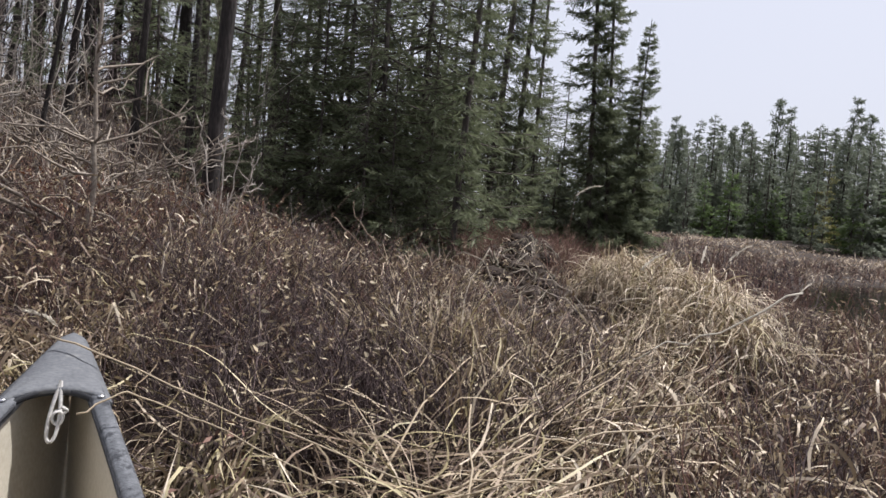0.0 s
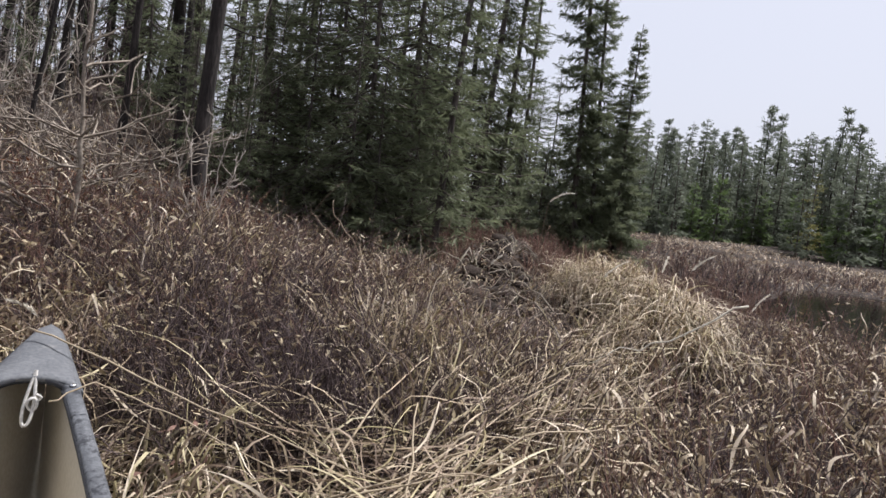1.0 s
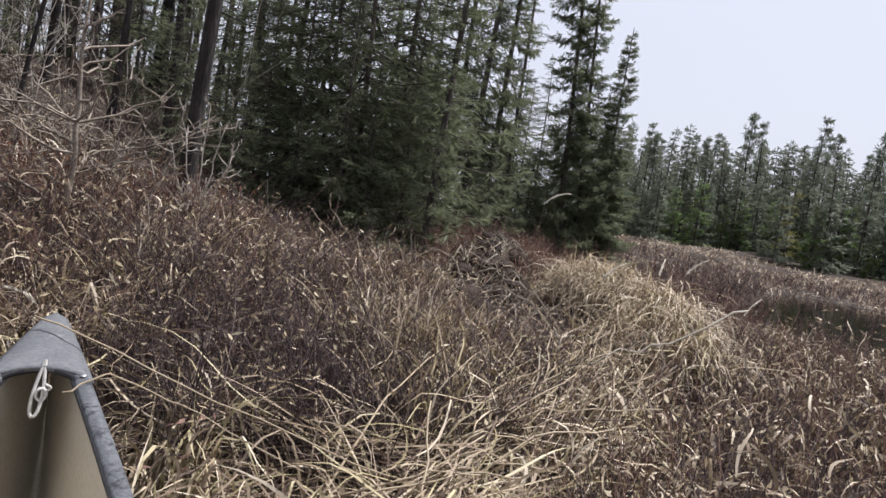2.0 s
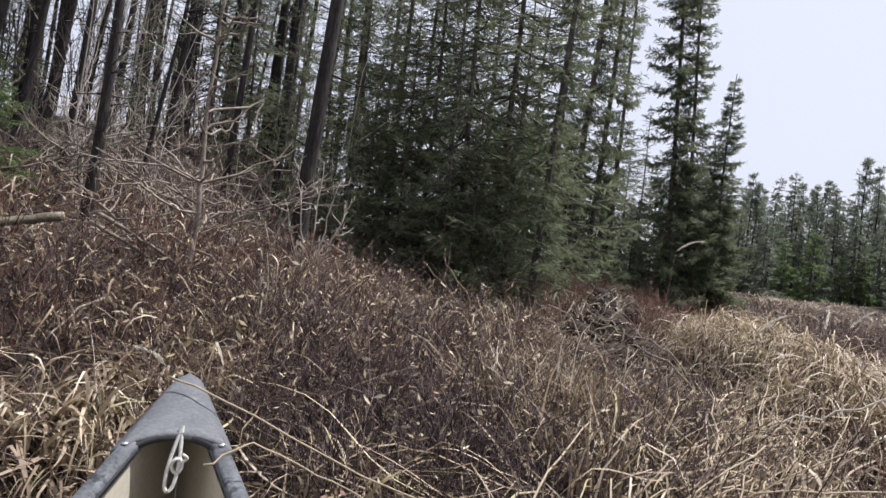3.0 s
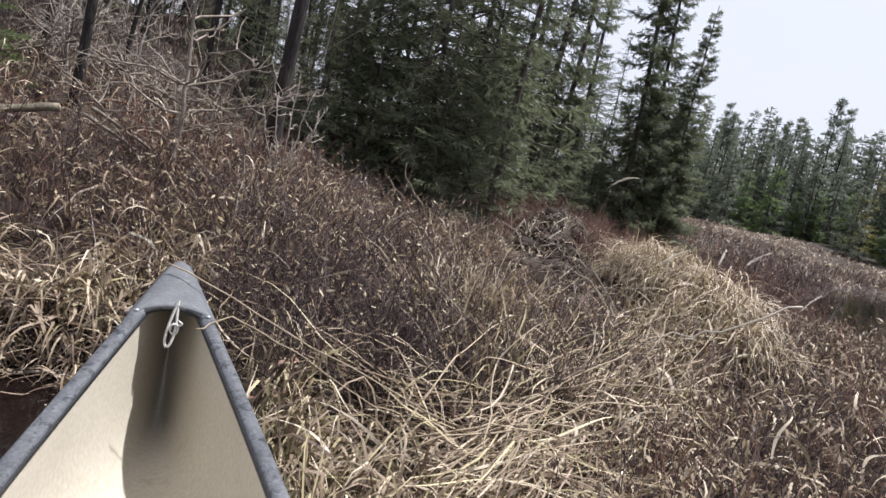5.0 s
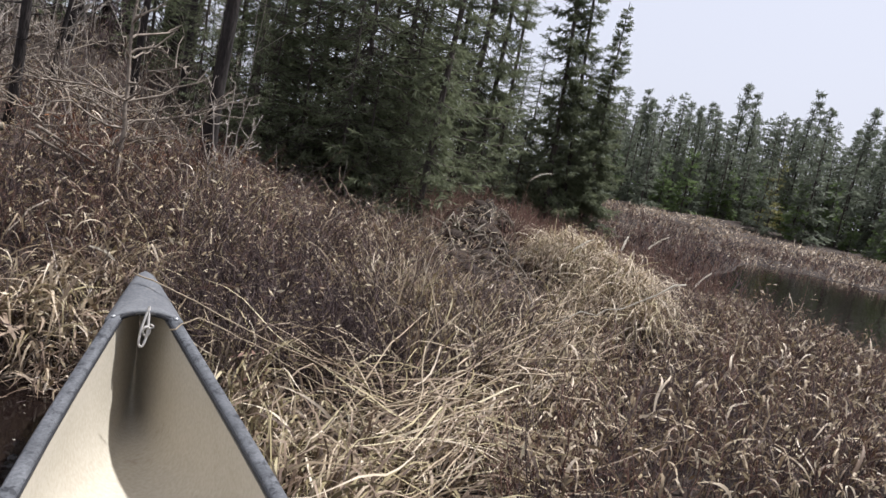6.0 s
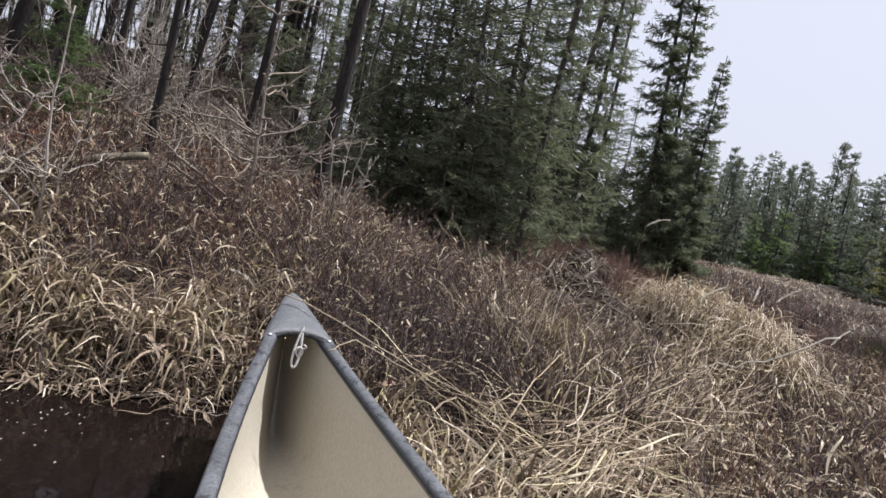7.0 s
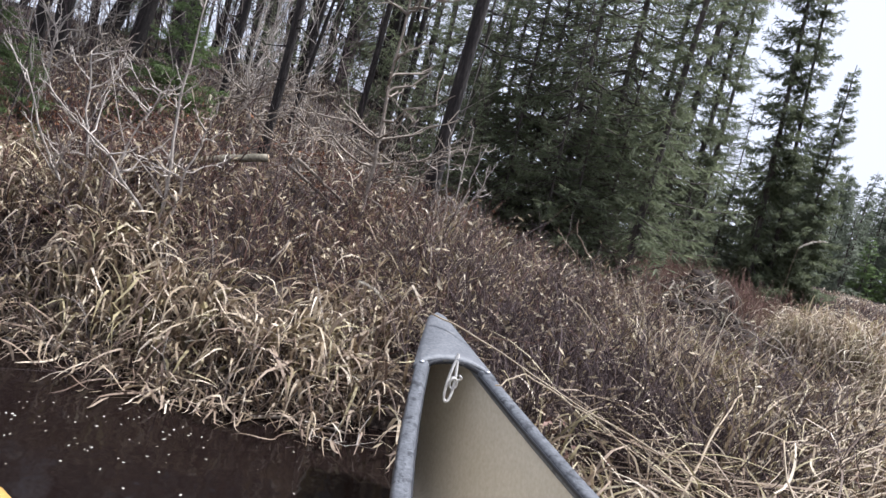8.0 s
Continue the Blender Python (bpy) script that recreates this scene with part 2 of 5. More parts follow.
# ---- the lie of the land ----
def land(x, y):
    """Height of the ground over the water, which lies at 0."""
    x, y = np.asarray(x, float), np.asarray(y, float)
    left = smooth(1.4, -1.8, x)
    z = 0.13 + np.clip(0.055 * (y - 2), -0.05, 0.32) * (1 - 0.95 * smooth(3.0, 5.5, x) * smooth(11.0, 7.0, y - 0.5 * x)) - 0.07 * smooth(4.5, 7.5, 0.77 * x + 0.64 * y) * smooth(3, 5, x)
    z = z + left * (0.60 * smooth(2.1, 4.1, y) + 0.175 * np.clip(y - 4, 0, 8) - 0.02 * np.clip(y - 14, 0, 60))
    z = z + 0.05 * wave(x, y, 1.3) + 0.02 * wave(x, y, 4.0, 2.0)
    z = z + 0.22 * np.exp(-((x + 1.61) ** 2 + (y - 3.09) ** 2) / 0.05)              # hummock under the log
    z = z + 0.24 * np.exp(-((x - 2.58 - 0.22 * (y - 3.5)) ** 2 / 0.07 + (y - 3.5) ** 2 / 0.9))       # the tussock ridge
    z = z + 0.30 * np.exp(-((x - 0.42 * y - 0.1) ** 2 / 0.16 + (y - 5.9) ** 2 / 0.7))         # the bare muddy hump
    z = z + 0.3 * smooth(20, 30, 0.77 * x + 0.64 * y)                                   # the far shore
    # open water round the canoe and behind it
    shore = np.where(x < -0.5, 2.2 + 0.07 * np.sin(3.1 * x) + 0.05 * np.sin(9.0 * x) + 0.42 * np.maximum(-1.15 - x, 0) * (x > -2.6) + 0.6 * (x <= -2.6), np.where(x < 0.1, 2.12, 0.55 + 0.05 * np.sin(3 * x)))
    shore = np.where((x >= -0.12) & (x < 0.25), 2.12 + (0.55 - 2.12) * smooth(-0.12, 0.16, x), shore)
    wet = smooth(0.14, -0.16, y - shore)
    # the channel across the marsh
    n, s = 0.77 * x + 0.64 * y, 0.64 * x - 0.77 * y
    wet2 = smooth(8.4, 9.2, n + 0.25 * np.sin(s) + 1.8 * smooth(-0.7, 0.2, s)) * smooth(16.6, 15.4, n + 0.4 * np.sin(s * 0.7)) * smooth(-1.4, -0.5, s)
    wet = np.maximum(wet, wet2)
    return z * (1 - wet) - 0.25 * wet


def mud(x, y):
    """Below 1 on the bare muddy runnel."""
    return ((x - 0.42 * y - 0.08) / 0.34) ** 2 + ((y - 5.2) / 1.5) ** 2


def ground_at(x, y):
    return float(land(x, y))


u = np.linspace(-1, 1, 231)
gx = 0.9 * np.sinh(6.6 * u)
GX, GY = np.meshgrid(gx, gx + 1.5)
h = Heap()
idx = np.arange(231 * 231).reshape(231, 231)
h.add(np.stack([GX, GY, land(GX, GY)], 2), np.stack([idx[:-1, :-1], idx[:-1, 1:], idx[1:, 1:], idx[1:, :-1]], 2).reshape(-1, 4))
ground = tagged(new("ground", h.mesh("ground", [PEAT])), "dark peaty boggy bank rising to a wooded slope", "ground", kind="structure")
h = Heap()
h.add([(-330, -330, 0), (330, -330, 0), (330, 330, 0), (-330, 330, 0)], [[0, 1, 2, 3]])
water = tagged(new("water", h.mesh("water", [WATER])), "still dark brown bog water", "water", kind="structure")


# ---- canoe ----
def canoe():
    """Local frame: the bow tip at the origin, y to the stern, x to starboard... z up from the tip."""
    # bow at the tip, pointing along -y locally; length 4.7 m
    top = empty("canoe", pose(-0.33, 1.777, 0.0, 0, 0, 7.6), "grey-railed open canoe with cream lining, bow in the sedge", "canoe")
    LEN = 4.7

    def half(s):            # half beam at s metres aft of the tip
        q = min(s, LEN - s)
        q = max(q, 0.0)
        return 0.362 * (1 - math.exp(-(q / 0.30) * 0.235 - (q / 1.5) ** 2 * 0.45)) + 0.008

    def sheer(s):           # rail height over the water
        q = min(s, LEN - s)
        return 0.29 + 0.225 * math.exp(-((max(q, 0) / 0.72) ** 1.15))

    def keel(s):
        q = min(s, LEN - s)
        return -0.11 + 0.42 * math.exp(-(max(q, 0) / 0.10) ** 1.0) * (1 if q < 0.6 else 0.0) if q < 0.6 else -0.11

    def section(s, shrink):
        b, t, k = half(s) - shrink, sheer(s), max(keel(s) + shrink, 0.065 if shrink else -1)
        b = max(b, 0.002)
        pts = []
        for i in range(21):
            a = i / 20
            ang = a * math.pi
            cx = -math.cos(ang)
            sx = math.copysign(abs(cx) ** 0.8, cx) * b
            prof = abs(math.sin(ang)) ** (0.5 + 0.6 * math.exp(-min(s, LEN - s) / 0.45))
            pts.append((sx, -s, t + (k - t) * prof))
        return pts
    stations = [0.0, 0.015, 0.04, 0.08, 0.13, 0.19, 0.26, 0.33, 0.42, 0.52, 0.64, 0.8, 1.0, 1.3, 1.7, 2.1, 2.35]
    stations += [LEN - s for s in reversed(stations[:-1])]
    for nm, shrink, mt, lab in (("hull", 0.0, HULL, "dark green outer hull skin"), ("lining", 0.007, LINER, "scuffed cream inner lining")):
        hp = Heap()
        V = np.array([section(s, shrink) for s in stations])
        n, k = V.shape[:2]
        ix = np.arange(n * k).reshape(n, k)
        F = np.stack([ix[:-1, :-1], ix[:-1, 1:], ix[1:, 1:], ix[1:, :-1]], 2).reshape(-1, 4)
        hp.add(V, F if shrink else F[:, ::-1])
        part(nm, hp, mt, top, lab)
    # rails: a rounded flat bar on each side
    for sgn in (-1, 1):
        bm = bmesh.new()
        rings = []
        ss = [0.0, 0.05, 0.12, 0.2, 0.3, 0.42, 0.56, 0.72, 0.9, 1.1, 1.4, 1.8, 2.35]
        ss += [LEN - s for s in reversed(ss[:-1])]
        for s in ss:
            b, t = half(s), sheer(s)
            w0, w1 = 0.017, 0.019
            prof = [(-w1, -0.014), (-w1, 0.004), (-w1 + 0.006, 0.011), (w0 - 0.006, 0.011), (w0, 0.004), (w0, -0.022), (w0 - 0.004, -0.024), (-w1 + 0.004, -0.018)]
            rings.append([bm.verts.new((sgn * (b + px), -s, t + pz)) for px, pz in prof])
        for a, b2 in zip(rings, rings[1:]):
            for i in range(8):
                j = (i + 1) % 8
                bm.faces.new((a[i], a[j], b2[j], b2[i]) if sgn < 0 else (a[j], a[i], b2[i], b2[j]))
        bm.faces.new(rings[0]), bm.faces.new(rings[-1])
        bmesh.ops.recalc_face_normals(bm, faces=bm.faces)
        rail = part("gunwale", bm, GUNWALE, top, "scuffed dark grey vinyl rail")
        # black lip inside the rail
        bm = bmesh.new()
        rings = []
        for s in ss[4:-4]:
            b, t = half(s) - 0.021, sheer(s)
            rings.append([bm.verts.new((sgn * (b + px), -s, t + pz)) for px, pz in ((-0.001, 0.003), (0.003, 0.003), (0.003, -0.005), (-0.001, -0.005))])
        for a, b2 in zip(rings, rings[1:]):
            for i in range(4):
                j = (i + 1) % 4
                bm.faces.new((a[i], a[j], b2[j], b2[i]))
        bmesh.ops.recalc_face_normals(bm, faces=bm.faces)
        part("lip", bm, RUBBER, rail, "black inner lip")
    # deck plates at both ends, crowned, with a hollow aft edge
    for end in (0, 1):
        bm = bmesh.new()
        rows, nx, ny = [], 13, 12
        for thick in (0.0, -0.012):
            grid = []
            for j in range(ny):
                v = j / (ny - 1)
                row = []
                for i in range(nx):
                    w = i / (nx - 1) * 2 - 1
                    back = 0.300 - 0.026 * (1 - w * w) + 0.01 * abs(w) ** 6
                    s = -0.022 + v * (back + 0.022)
                    b = half(max(s, 0)) + 0.022 if s > 0.0 else 0.03 * math.sqrt(max(0.0, (s + 0.0225) / 0.0225)) + 0.0005
                    x = w * b
                    z = sheer(max(s, 0)) + 0.014 + 0.010 * (1 - w * w) * (0.6 + 0.4 * v) - 0.008 * abs(w) ** 4 + thick
                    yy = -s if not end else -(LEN - s)
                    row.append(bm.verts.new((x, yy, z)))
                grid.append(row)
            rows.append(grid)
        up, dn = rows
        for g in rows:
            for j in range(ny - 1):
                for i in range(nx - 1):
                    bm.faces.new((g[j][i], g[j][i + 1], g[j + 1][i + 1], g[j + 1][i]))
        rim_u = up[0] + [r[-1] for r in up[1:]] + up[-1][-2::-1] + [r[0] for r in up[-2:0:-1]]
        rim_d = dn[0] + [r[-1] for r in dn[1:]] + dn[-1][-2::-1] + [r[0] for r in dn[-2:0:-1]]
        for i in range(len(rim_u)):
            j = (i + 1) % len(rim_u)
            bm.faces.new((rim_u[i], rim_u[j], rim_d[j], rim_d[i]))
        bmesh.ops.recalc_face_normals(bm, faces=bm.faces)
        deck = part("deck_plate", bm, DECK, top, "scratched grey plastic deck plate")
        # turned-down after edge
        bm = bmesh.new()
        rows = []
        for i in range(nx):
            w = i / (nx - 1) * 2 - 1
            s = 0.300 - 0.026 * (1 - w * w) + 0.01 * abs(w) ** 6
            x, z = w * (half(s) + 0.002), sheer(s) + 0.013 + 0.010 * (1 - w * w) - 0.008 * abs(w) ** 4
            rows.append([bm.verts.new((x * q, -(s - d) if not end else -(LEN - s + d), z - dz)) for q, d, dz in ((1, 0.006, 0.002), (1, 0.001, 0.004), (0.985, 0.001, 0.016), (0.985, 0.006, 0.016))])
        for a, b2 in zip(rows, rows[1:]):
            for i in range(4):
                bm.faces.new((a[i], a[(i + 1) % 4], b2[(i + 1) % 4], b2[i]))
        bmesh.ops.recalc_face_normals(bm, faces=bm.faces)
        part("flange", bm, RUBBER, deck, "dark turned-down edge")
        if end == 0:
            # shiny screws at the two after corners
            for sgn in (-1, 1):
                bm = bmesh.new()
                bmesh.ops.create_uvsphere(bm, u_segments=12, v_segments=6, radius=0.0075,
                                          matrix=Matrix.Translation((sgn * (half(0.29) + 0.004), -0.298, sheer(0.29) + 0.012)) @ Matrix.Diagonal((1, 1, 0.5, 1)))
                part("screw", bm, SCREW, deck, "bright steel screw")
    # knotted cord loop through the deck
    t = np.linspace(0, 1, 60)
    a = t * 2 * np.pi
    s0 = 0.245
    w = (1 - np.cos(a)) / 2
    loop = np.stack([0.010 - 0.014 * w + 0.014 * np.sin(a) * w ** 0.7, -(s0 + 0.022 + 0.03 * w), sheer(s0) + 0.030 - 0.125 * w], 1)
    hp = Heap()
    tubes(hp, loop[None], np.full((1, 60), 0.0042), 6)
    knot = np.stack([0.010 * np.cos(3 * a) + 0.008, -(s0 + 0.038 + 0.006 * np.sin(2 * a)), sheer(s0) - 0.046 + 0.014 * np.sin(3 * a)], 1)
    tubes(hp, knot[None], np.full((1, 60), 0.0034), 6)
    tail = np.stack([0.014 + 0.012 * np.sin(t * 3), -(s0 + 0.04 + 0.01 * t), sheer(s0) - 0.04 + 0.02 * t], 1)
    tubes(hp, tail[None], np.full((1, 60), 0.0034), 6)
    part("cord_loop", hp, ROPE, top, "knotted white cord loop")
    return top


canoe()


# ---- trees ----
def trunk_line(height, lean, az, k=14, sway=0.02, seed=0):
    t = np.linspace(0, 1, k)
    r = np.random.default_rng(seed)
    p1, p2 = r.uniform(0, 6.28, 2)
    x = height * (math.tan(lean) * t * math.cos(az)) + sway * height * 0.3 * np.sin(t * 5 + p1) * t
    y = height * (math.tan(lean) * t * math.sin(az)) + sway * height * 0.3 * np.sin(t * 4 + p2) * t
    return np.stack([x, y, height * t], 1)


def line_at(line, t):
    t = np.clip(np.asarray(t), 0, 1) * (len(line) - 1)
    i = np.minimum(t.astype(int), len(line) - 2)
    f = (t - i)[:, None]
    return line[i] * (1 - f) + line[i + 1] * f


def spruce_meshes(height, radius, seed, low=0.04, whorl=0.16, per=5, sprigs=34, size=1.0, droop=0.35, girth=0.016, dead=0.0, power=0.75, ragged=0.35, far=False):
    """Trunk with limbs, and a crown of needle sprays. low: where the green begins; dead: share of bare low limbs."""
    r = np.random.default_rng(seed)
    line = trunk_line(height, radians(r.uniform(0, 1.5)), r.uniform(0, 6.28), seed=seed)
    wood, crown = Heap(), Heap()
    rad = height * girth * np.linspace(1, 0.0, 14) ** 0.8 * 0.5 + 0.006
    rad[0] *= 1.35
    tubes(wood, line[None], rad[None], 9)
    first = min(low, 0.10 if dead else low)
    ts = np.arange(first, 0.985, whorl / height)
    t = np.repeat(ts, per) + r.normal(0, 0.6 * whorl / height, len(ts) * per)
    t = t[(t < 0.99) & (t > 0.01)]
    n = len(t)
    az = r.uniform(0, 2 * np.pi, n)
    g = (1 - t) ** power
    ln = radius * g * r.uniform(1 - ragged, 1 + ragged * 0.5, n) + 0.05
    bare = t < low
    ln[bare] *= 0.55
    if not dead:
        keep = ~bare
    else:
        keep = ~bare | (r.uniform(0, 1, n) < dead)
    t, az, ln, bare, n = t[keep], az[keep], ln[keep], bare[keep], keep.sum()
    s = np.linspace(0, 1, 5)
    out = np.stack([np.cos(az), np.sin(az), 0 * az], 1)
    foot = line_at(line, t)
    sag = droop * r.uniform(0.4, 1.7, n)[:, None]
    dz = (-1.5 * sag * s[None] + 1.1 * sag * s[None] ** 2) * ln[:, None] * (1.15 - 0.7 * t)[:, None] + 0.30 * (t ** 2)[:, None] * s * ln[:, None]
    P = foot[:, None] + out[:, None] * (s[None, :, None] * ln[:, None, None]) * 0.97
    P[:, :, 2] += dz
    side = np.stack([-np.sin(az), np.cos(az), 0 * az], 1)
    P += side[:, None] * (r.normal(0, 0.06, n)[:, None] * s ** 2 * ln[:, None])[:, :, None]
    R = (0.004 + 0.009 * ln)[:, None] * (1 - 0.85 * s)[None]
    tubes(wood, P[:, ::4] if far else P, R[:, ::4] if far else R, 3)
    # needle sprays
    live = np.where(~bare)[0]
    m = sprigs
    cnt = np.maximum((m * np.clip(ln[live] / radius, 0.2, 1) ** 0.7).astype(int), 6)
    b = np.repeat(live, cnt)
    u_ = r.uniform(0.08, 1.0, len(b)) ** 0.8
    i = np.minimum((u_ * 4).astype(int), 3)
    f = (u_ * 4 - i)[:, None]
    C = P[b, i] * (1 - f) + P[b, i + 1] * f
    T = unit(P[b, i + 1] - P[b, i])
    sg = np.where(r.uniform(0, 1, len(b)) < 0.5, -1.0, 1.0)[:, None]
    D = unit(T * r.uniform(0.3, 1.0, (len(b), 1)) + side[b] * sg * r.uniform(0.2, 1.0, (len(b), 1)) + np.array([0, 0, 1.0]) * r.normal(-0.18, 0.28, (len(b), 1)))
    L = (0.05 + 0.16 * ln[b] * (1.1 - 0.7 * u_)) * r.uniform(0.6, 1.3, len(b)) * size
    S = unit(np.cross(D, unit(r.normal(0, 1, (len(b), 3)) + np.array([0, 0, 1.2]))))
    flakes(crown, C, D, S, L, np.clip(0.10 * L, 0.007, 0.032) * size)
    for _ in range(1 if far else 2):
        o = r.uniform(0.2, 0.75, len(b))[:, None]
        D2 = unit(D + S * r.choice([-0.8, 0.8], len(b))[:, None] + r.normal(0, 0.2, (len(b), 3)) - np.array([0, 0, 0.25]))
        S2 = unit(np.cross(D2, unit(r.normal(0, 1, (len(b), 3)))))
        flakes(crown, C + D * L[:, None] * o, D2, S2, L * 0.6, np.clip(0.10 * L, 0.006, 0.026) * size)
    return wood.mesh("trunk", [BARK]), crown


def pine_meshes(height, seed, low=0.55, clumps=46, dead=34, girth=0.0135, spread=0.16, tufts=30, bulk=1.0):
    """Bare tall bole, snags of dead limbs below, an uneven crown of needle tufts above."""
    r = np.random.default_rng(seed)
    line = trunk_line(height, radians(r.uniform(0, 2.0)), r.uniform(0, 6.28), sway=0.05, seed=seed)
    wood, crown = Heap(), Heap()
    rad = height * girth * 0.5 * (np.linspace(1, 0.06, 14) ** 0.75)
    rad[0] *= 1.3
    tubes(wood, line[None], rad[None], 9)
    # dead snags
    t = r.uniform(0.08, low + 0.1, dead)
    az = r.uniform(0, 6.28, dead)
    ln = r.uniform(0.2, 0.9, dead) * height * 0.07
    s = np.linspace(0, 1, 5)
    out = np.stack([np.cos(az), np.sin(az), 0 * az], 1)
    P = line_at(line, t)[:, None] + out[:, None] * (s[None, :, None] * ln[:, None, None])
    P[:, :, 2] += ln[:, None] * (r.uniform(-0.5, 0.3, dead)[:, None] * s + r.uniform(-0.1, 0.35, dead)[:, None] * s ** 2)
    tubes(wood, P[:, ::2], 0.011 * (1 - 0.85 * s[::2])[None] * np.ones((dead, 1)), 3)
    # living limbs
    t = low + (1 - low) * r.uniform(0, 1, clumps) ** 0.8
    az = r.uniform(0, 6.28, clumps)
    ln = spread * height * (1.05 - (t - low) / (1 - low)) ** 0.6 * r.uniform(0.4, 1.1, clumps)
    out = np.stack([np.cos(az), np.sin(az), 0 * az], 1)
    P = line_at(line, t)[:, None] + out[:, None] * (s[None, :, None] * ln[:, None, None])
    P[:, :, 2] += ln[:, None] * (0.05 * s + 0.30 * s ** 2)
    tubes(wood, P[:, ::2], (0.006 + 0.012 * ln)[:, None] * (1 - 0.8 * s[::2])[None], 3)
    k = tufts
    b = np.repeat(np.arange(clumps), k)
    u_ = r.uniform(0.35, 1.05, len(b))
    C = P[b, 0] + (P[b, 4] - P[b, 0]) * u_[:, None] + r.normal(0, 0.10, (len(b), 3)) * ln[b][:, None] * np.array([1.2, 1.2, 0.9])
    D = unit(r.normal(0, 1, (len(b), 3)) + out[b] * 0.6 + np.array([0, 0, 0.5]))
    S = unit(np.cross(D, r.normal(0, 1, (len(b), 3))))
    flakes(crown, C, D, S, r.uniform(0.07, 0.17, len(b)) * height / 9 * (60 / tufts) ** 0.4 * bulk, r.uniform(0.012, 0.028, len(b)) * height / 9 * (60 / tufts) ** 0.4 * bulk)
    return wood.mesh("trunk", [BARK_PINE]), crown


def tree(name, meshes, needle, label, category, group):
    """An Empty at the foot with trunk and crown, to be copied."""
    wood, crown = meshes
    top = empty(name, pose(0, 0, -60), label, category, group)
    ob = new("trunk", wood)
    ob.parent = top
    me = crown.mesh("crown", [needle], shade=False)
    ob = new("crown", me)
    ob.parent = top
    return top


def stand(first, x, y, s=1.0, rz=0.0, lean=0.0, lean_az=0.0, sink=0.06, used={}):
    """Put a tree or a copy of it on the ground. lean in degrees towards lean_az."""
    q = Matrix.Rotation(radians(lean), 4, Vector((-math.sin(radians(lean_az)), math.cos(radians(lean_az)), 0)))
    m = Matrix.Translation((x, y, ground_at(x, y) - sink)) @ q @ Matrix.Rotation(radians(rz), 4, "Z")
    if first.name not in used:
        used[first.name] = True
        first.matrix_basis = m
        first.scale = (s, s, s)
        return first
    ob = copy_thing(first, m)
    ob.scale = (s, s, s)
    return ob


# dense dark spruces in the middle of the shore
DENSE = [tree("spruce", spruce_meshes(hh, rr, 20 + k, low=0.02, whorl=0.13, per=5, sprigs=32, size=0.95, droop=0.4, ragged=0.75, power=0.72, girth=0.0105), NEEDLE,
              "dense dark green spruce with boughs to the ground", "spruce", "dense shore spruces") for k, (hh, rr) in enumerate(((5.4, 1.25), (6.2, 1.35), (4.6, 1.1)))]
TALL = [tree("slender_spruce", spruce_meshes(hh, rr, 40 + k, low=lo, whorl=0.15, per=5, sprigs=42, size=1.05, droop=0.6, dead=0.6, girth=0.0095, ragged=0.55), NEEDLE,
             "slender spruce with drooping boughs and bare lower limbs", "spruce", "slender spruces") for k, (hh, rr, lo) in enumerate(((8.5, 0.52, 0.08), (9.5, 0.56, 0.12), (8.0, 0.48, 0.06)))]
SHORE = [tree("shore_spruce", spruce_meshes(hh, rr, 140 + k, low=0.05, whorl=0.16, per=6, sprigs=52, size=1.2, droop=0.8, girth=0.0085, ragged=0.7, power=0.6), NEEDLE,
              "tall ragged spruce at the edge of the marsh", "spruce", "shore spruces") for k, (hh, rr) in enumerate(((9.5, 0.56), (8.5, 0.46)))]
POINT = tree("pointed_spruce", spruce_meshes(4.6, 0.62, 61, low=0.06, whorl=0.12, per=8, sprigs=64, size=1.15, droop=0.42, girth=0.012, power=0.85, ragged=0.5), NEEDLE,
             "small pointed spruce beside two tall ones", "spruce", "")
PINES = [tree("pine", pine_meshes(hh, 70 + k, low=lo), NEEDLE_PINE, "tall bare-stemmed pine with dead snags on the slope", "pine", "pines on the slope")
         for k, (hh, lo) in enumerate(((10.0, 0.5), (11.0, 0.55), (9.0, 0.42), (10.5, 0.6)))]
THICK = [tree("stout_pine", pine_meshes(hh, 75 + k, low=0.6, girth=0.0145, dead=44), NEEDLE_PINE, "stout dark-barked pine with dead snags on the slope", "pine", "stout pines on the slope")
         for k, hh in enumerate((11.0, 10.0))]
FIR = tree("young_fir", spruce_meshes(1.9, 0.75, 81, low=0.04, whorl=0.12, per=7, sprigs=60, size=1.0, droop=0.12, girth=0.02, power=0.9), NEEDLE_FIR,
           "bright green young fir among bare brush", "fir", "young firs")
FAR = [tree("far_pine", pine_meshes(hh, 90 + k, low=lo, clumps=70, dead=8, spread=0.11, girth=0.018, tufts=26, bulk=1.6), NEEDLE_HAZED,
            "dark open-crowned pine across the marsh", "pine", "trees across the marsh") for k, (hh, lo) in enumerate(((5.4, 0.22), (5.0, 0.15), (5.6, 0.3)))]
FAR += [tree("far_spruce", spruce_meshes(hh, rr, 100 + k, low=0.05, whorl=0.26, per=6, sprigs=11, size=2.5, droop=0.4, far=True), NEEDLE_HAZED,
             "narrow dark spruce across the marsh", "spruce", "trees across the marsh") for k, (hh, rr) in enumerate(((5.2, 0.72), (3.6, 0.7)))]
YOUNG = tree("young_spruce", spruce_meshes(2.6, 0.55, 104, low=0.04, whorl=0.2, per=6, sprigs=12, size=2.4, droop=0.35, far=True), NEEDLE_FIR,
             "light green young spruce at the far shore", "spruce", "young spruces across the marsh")
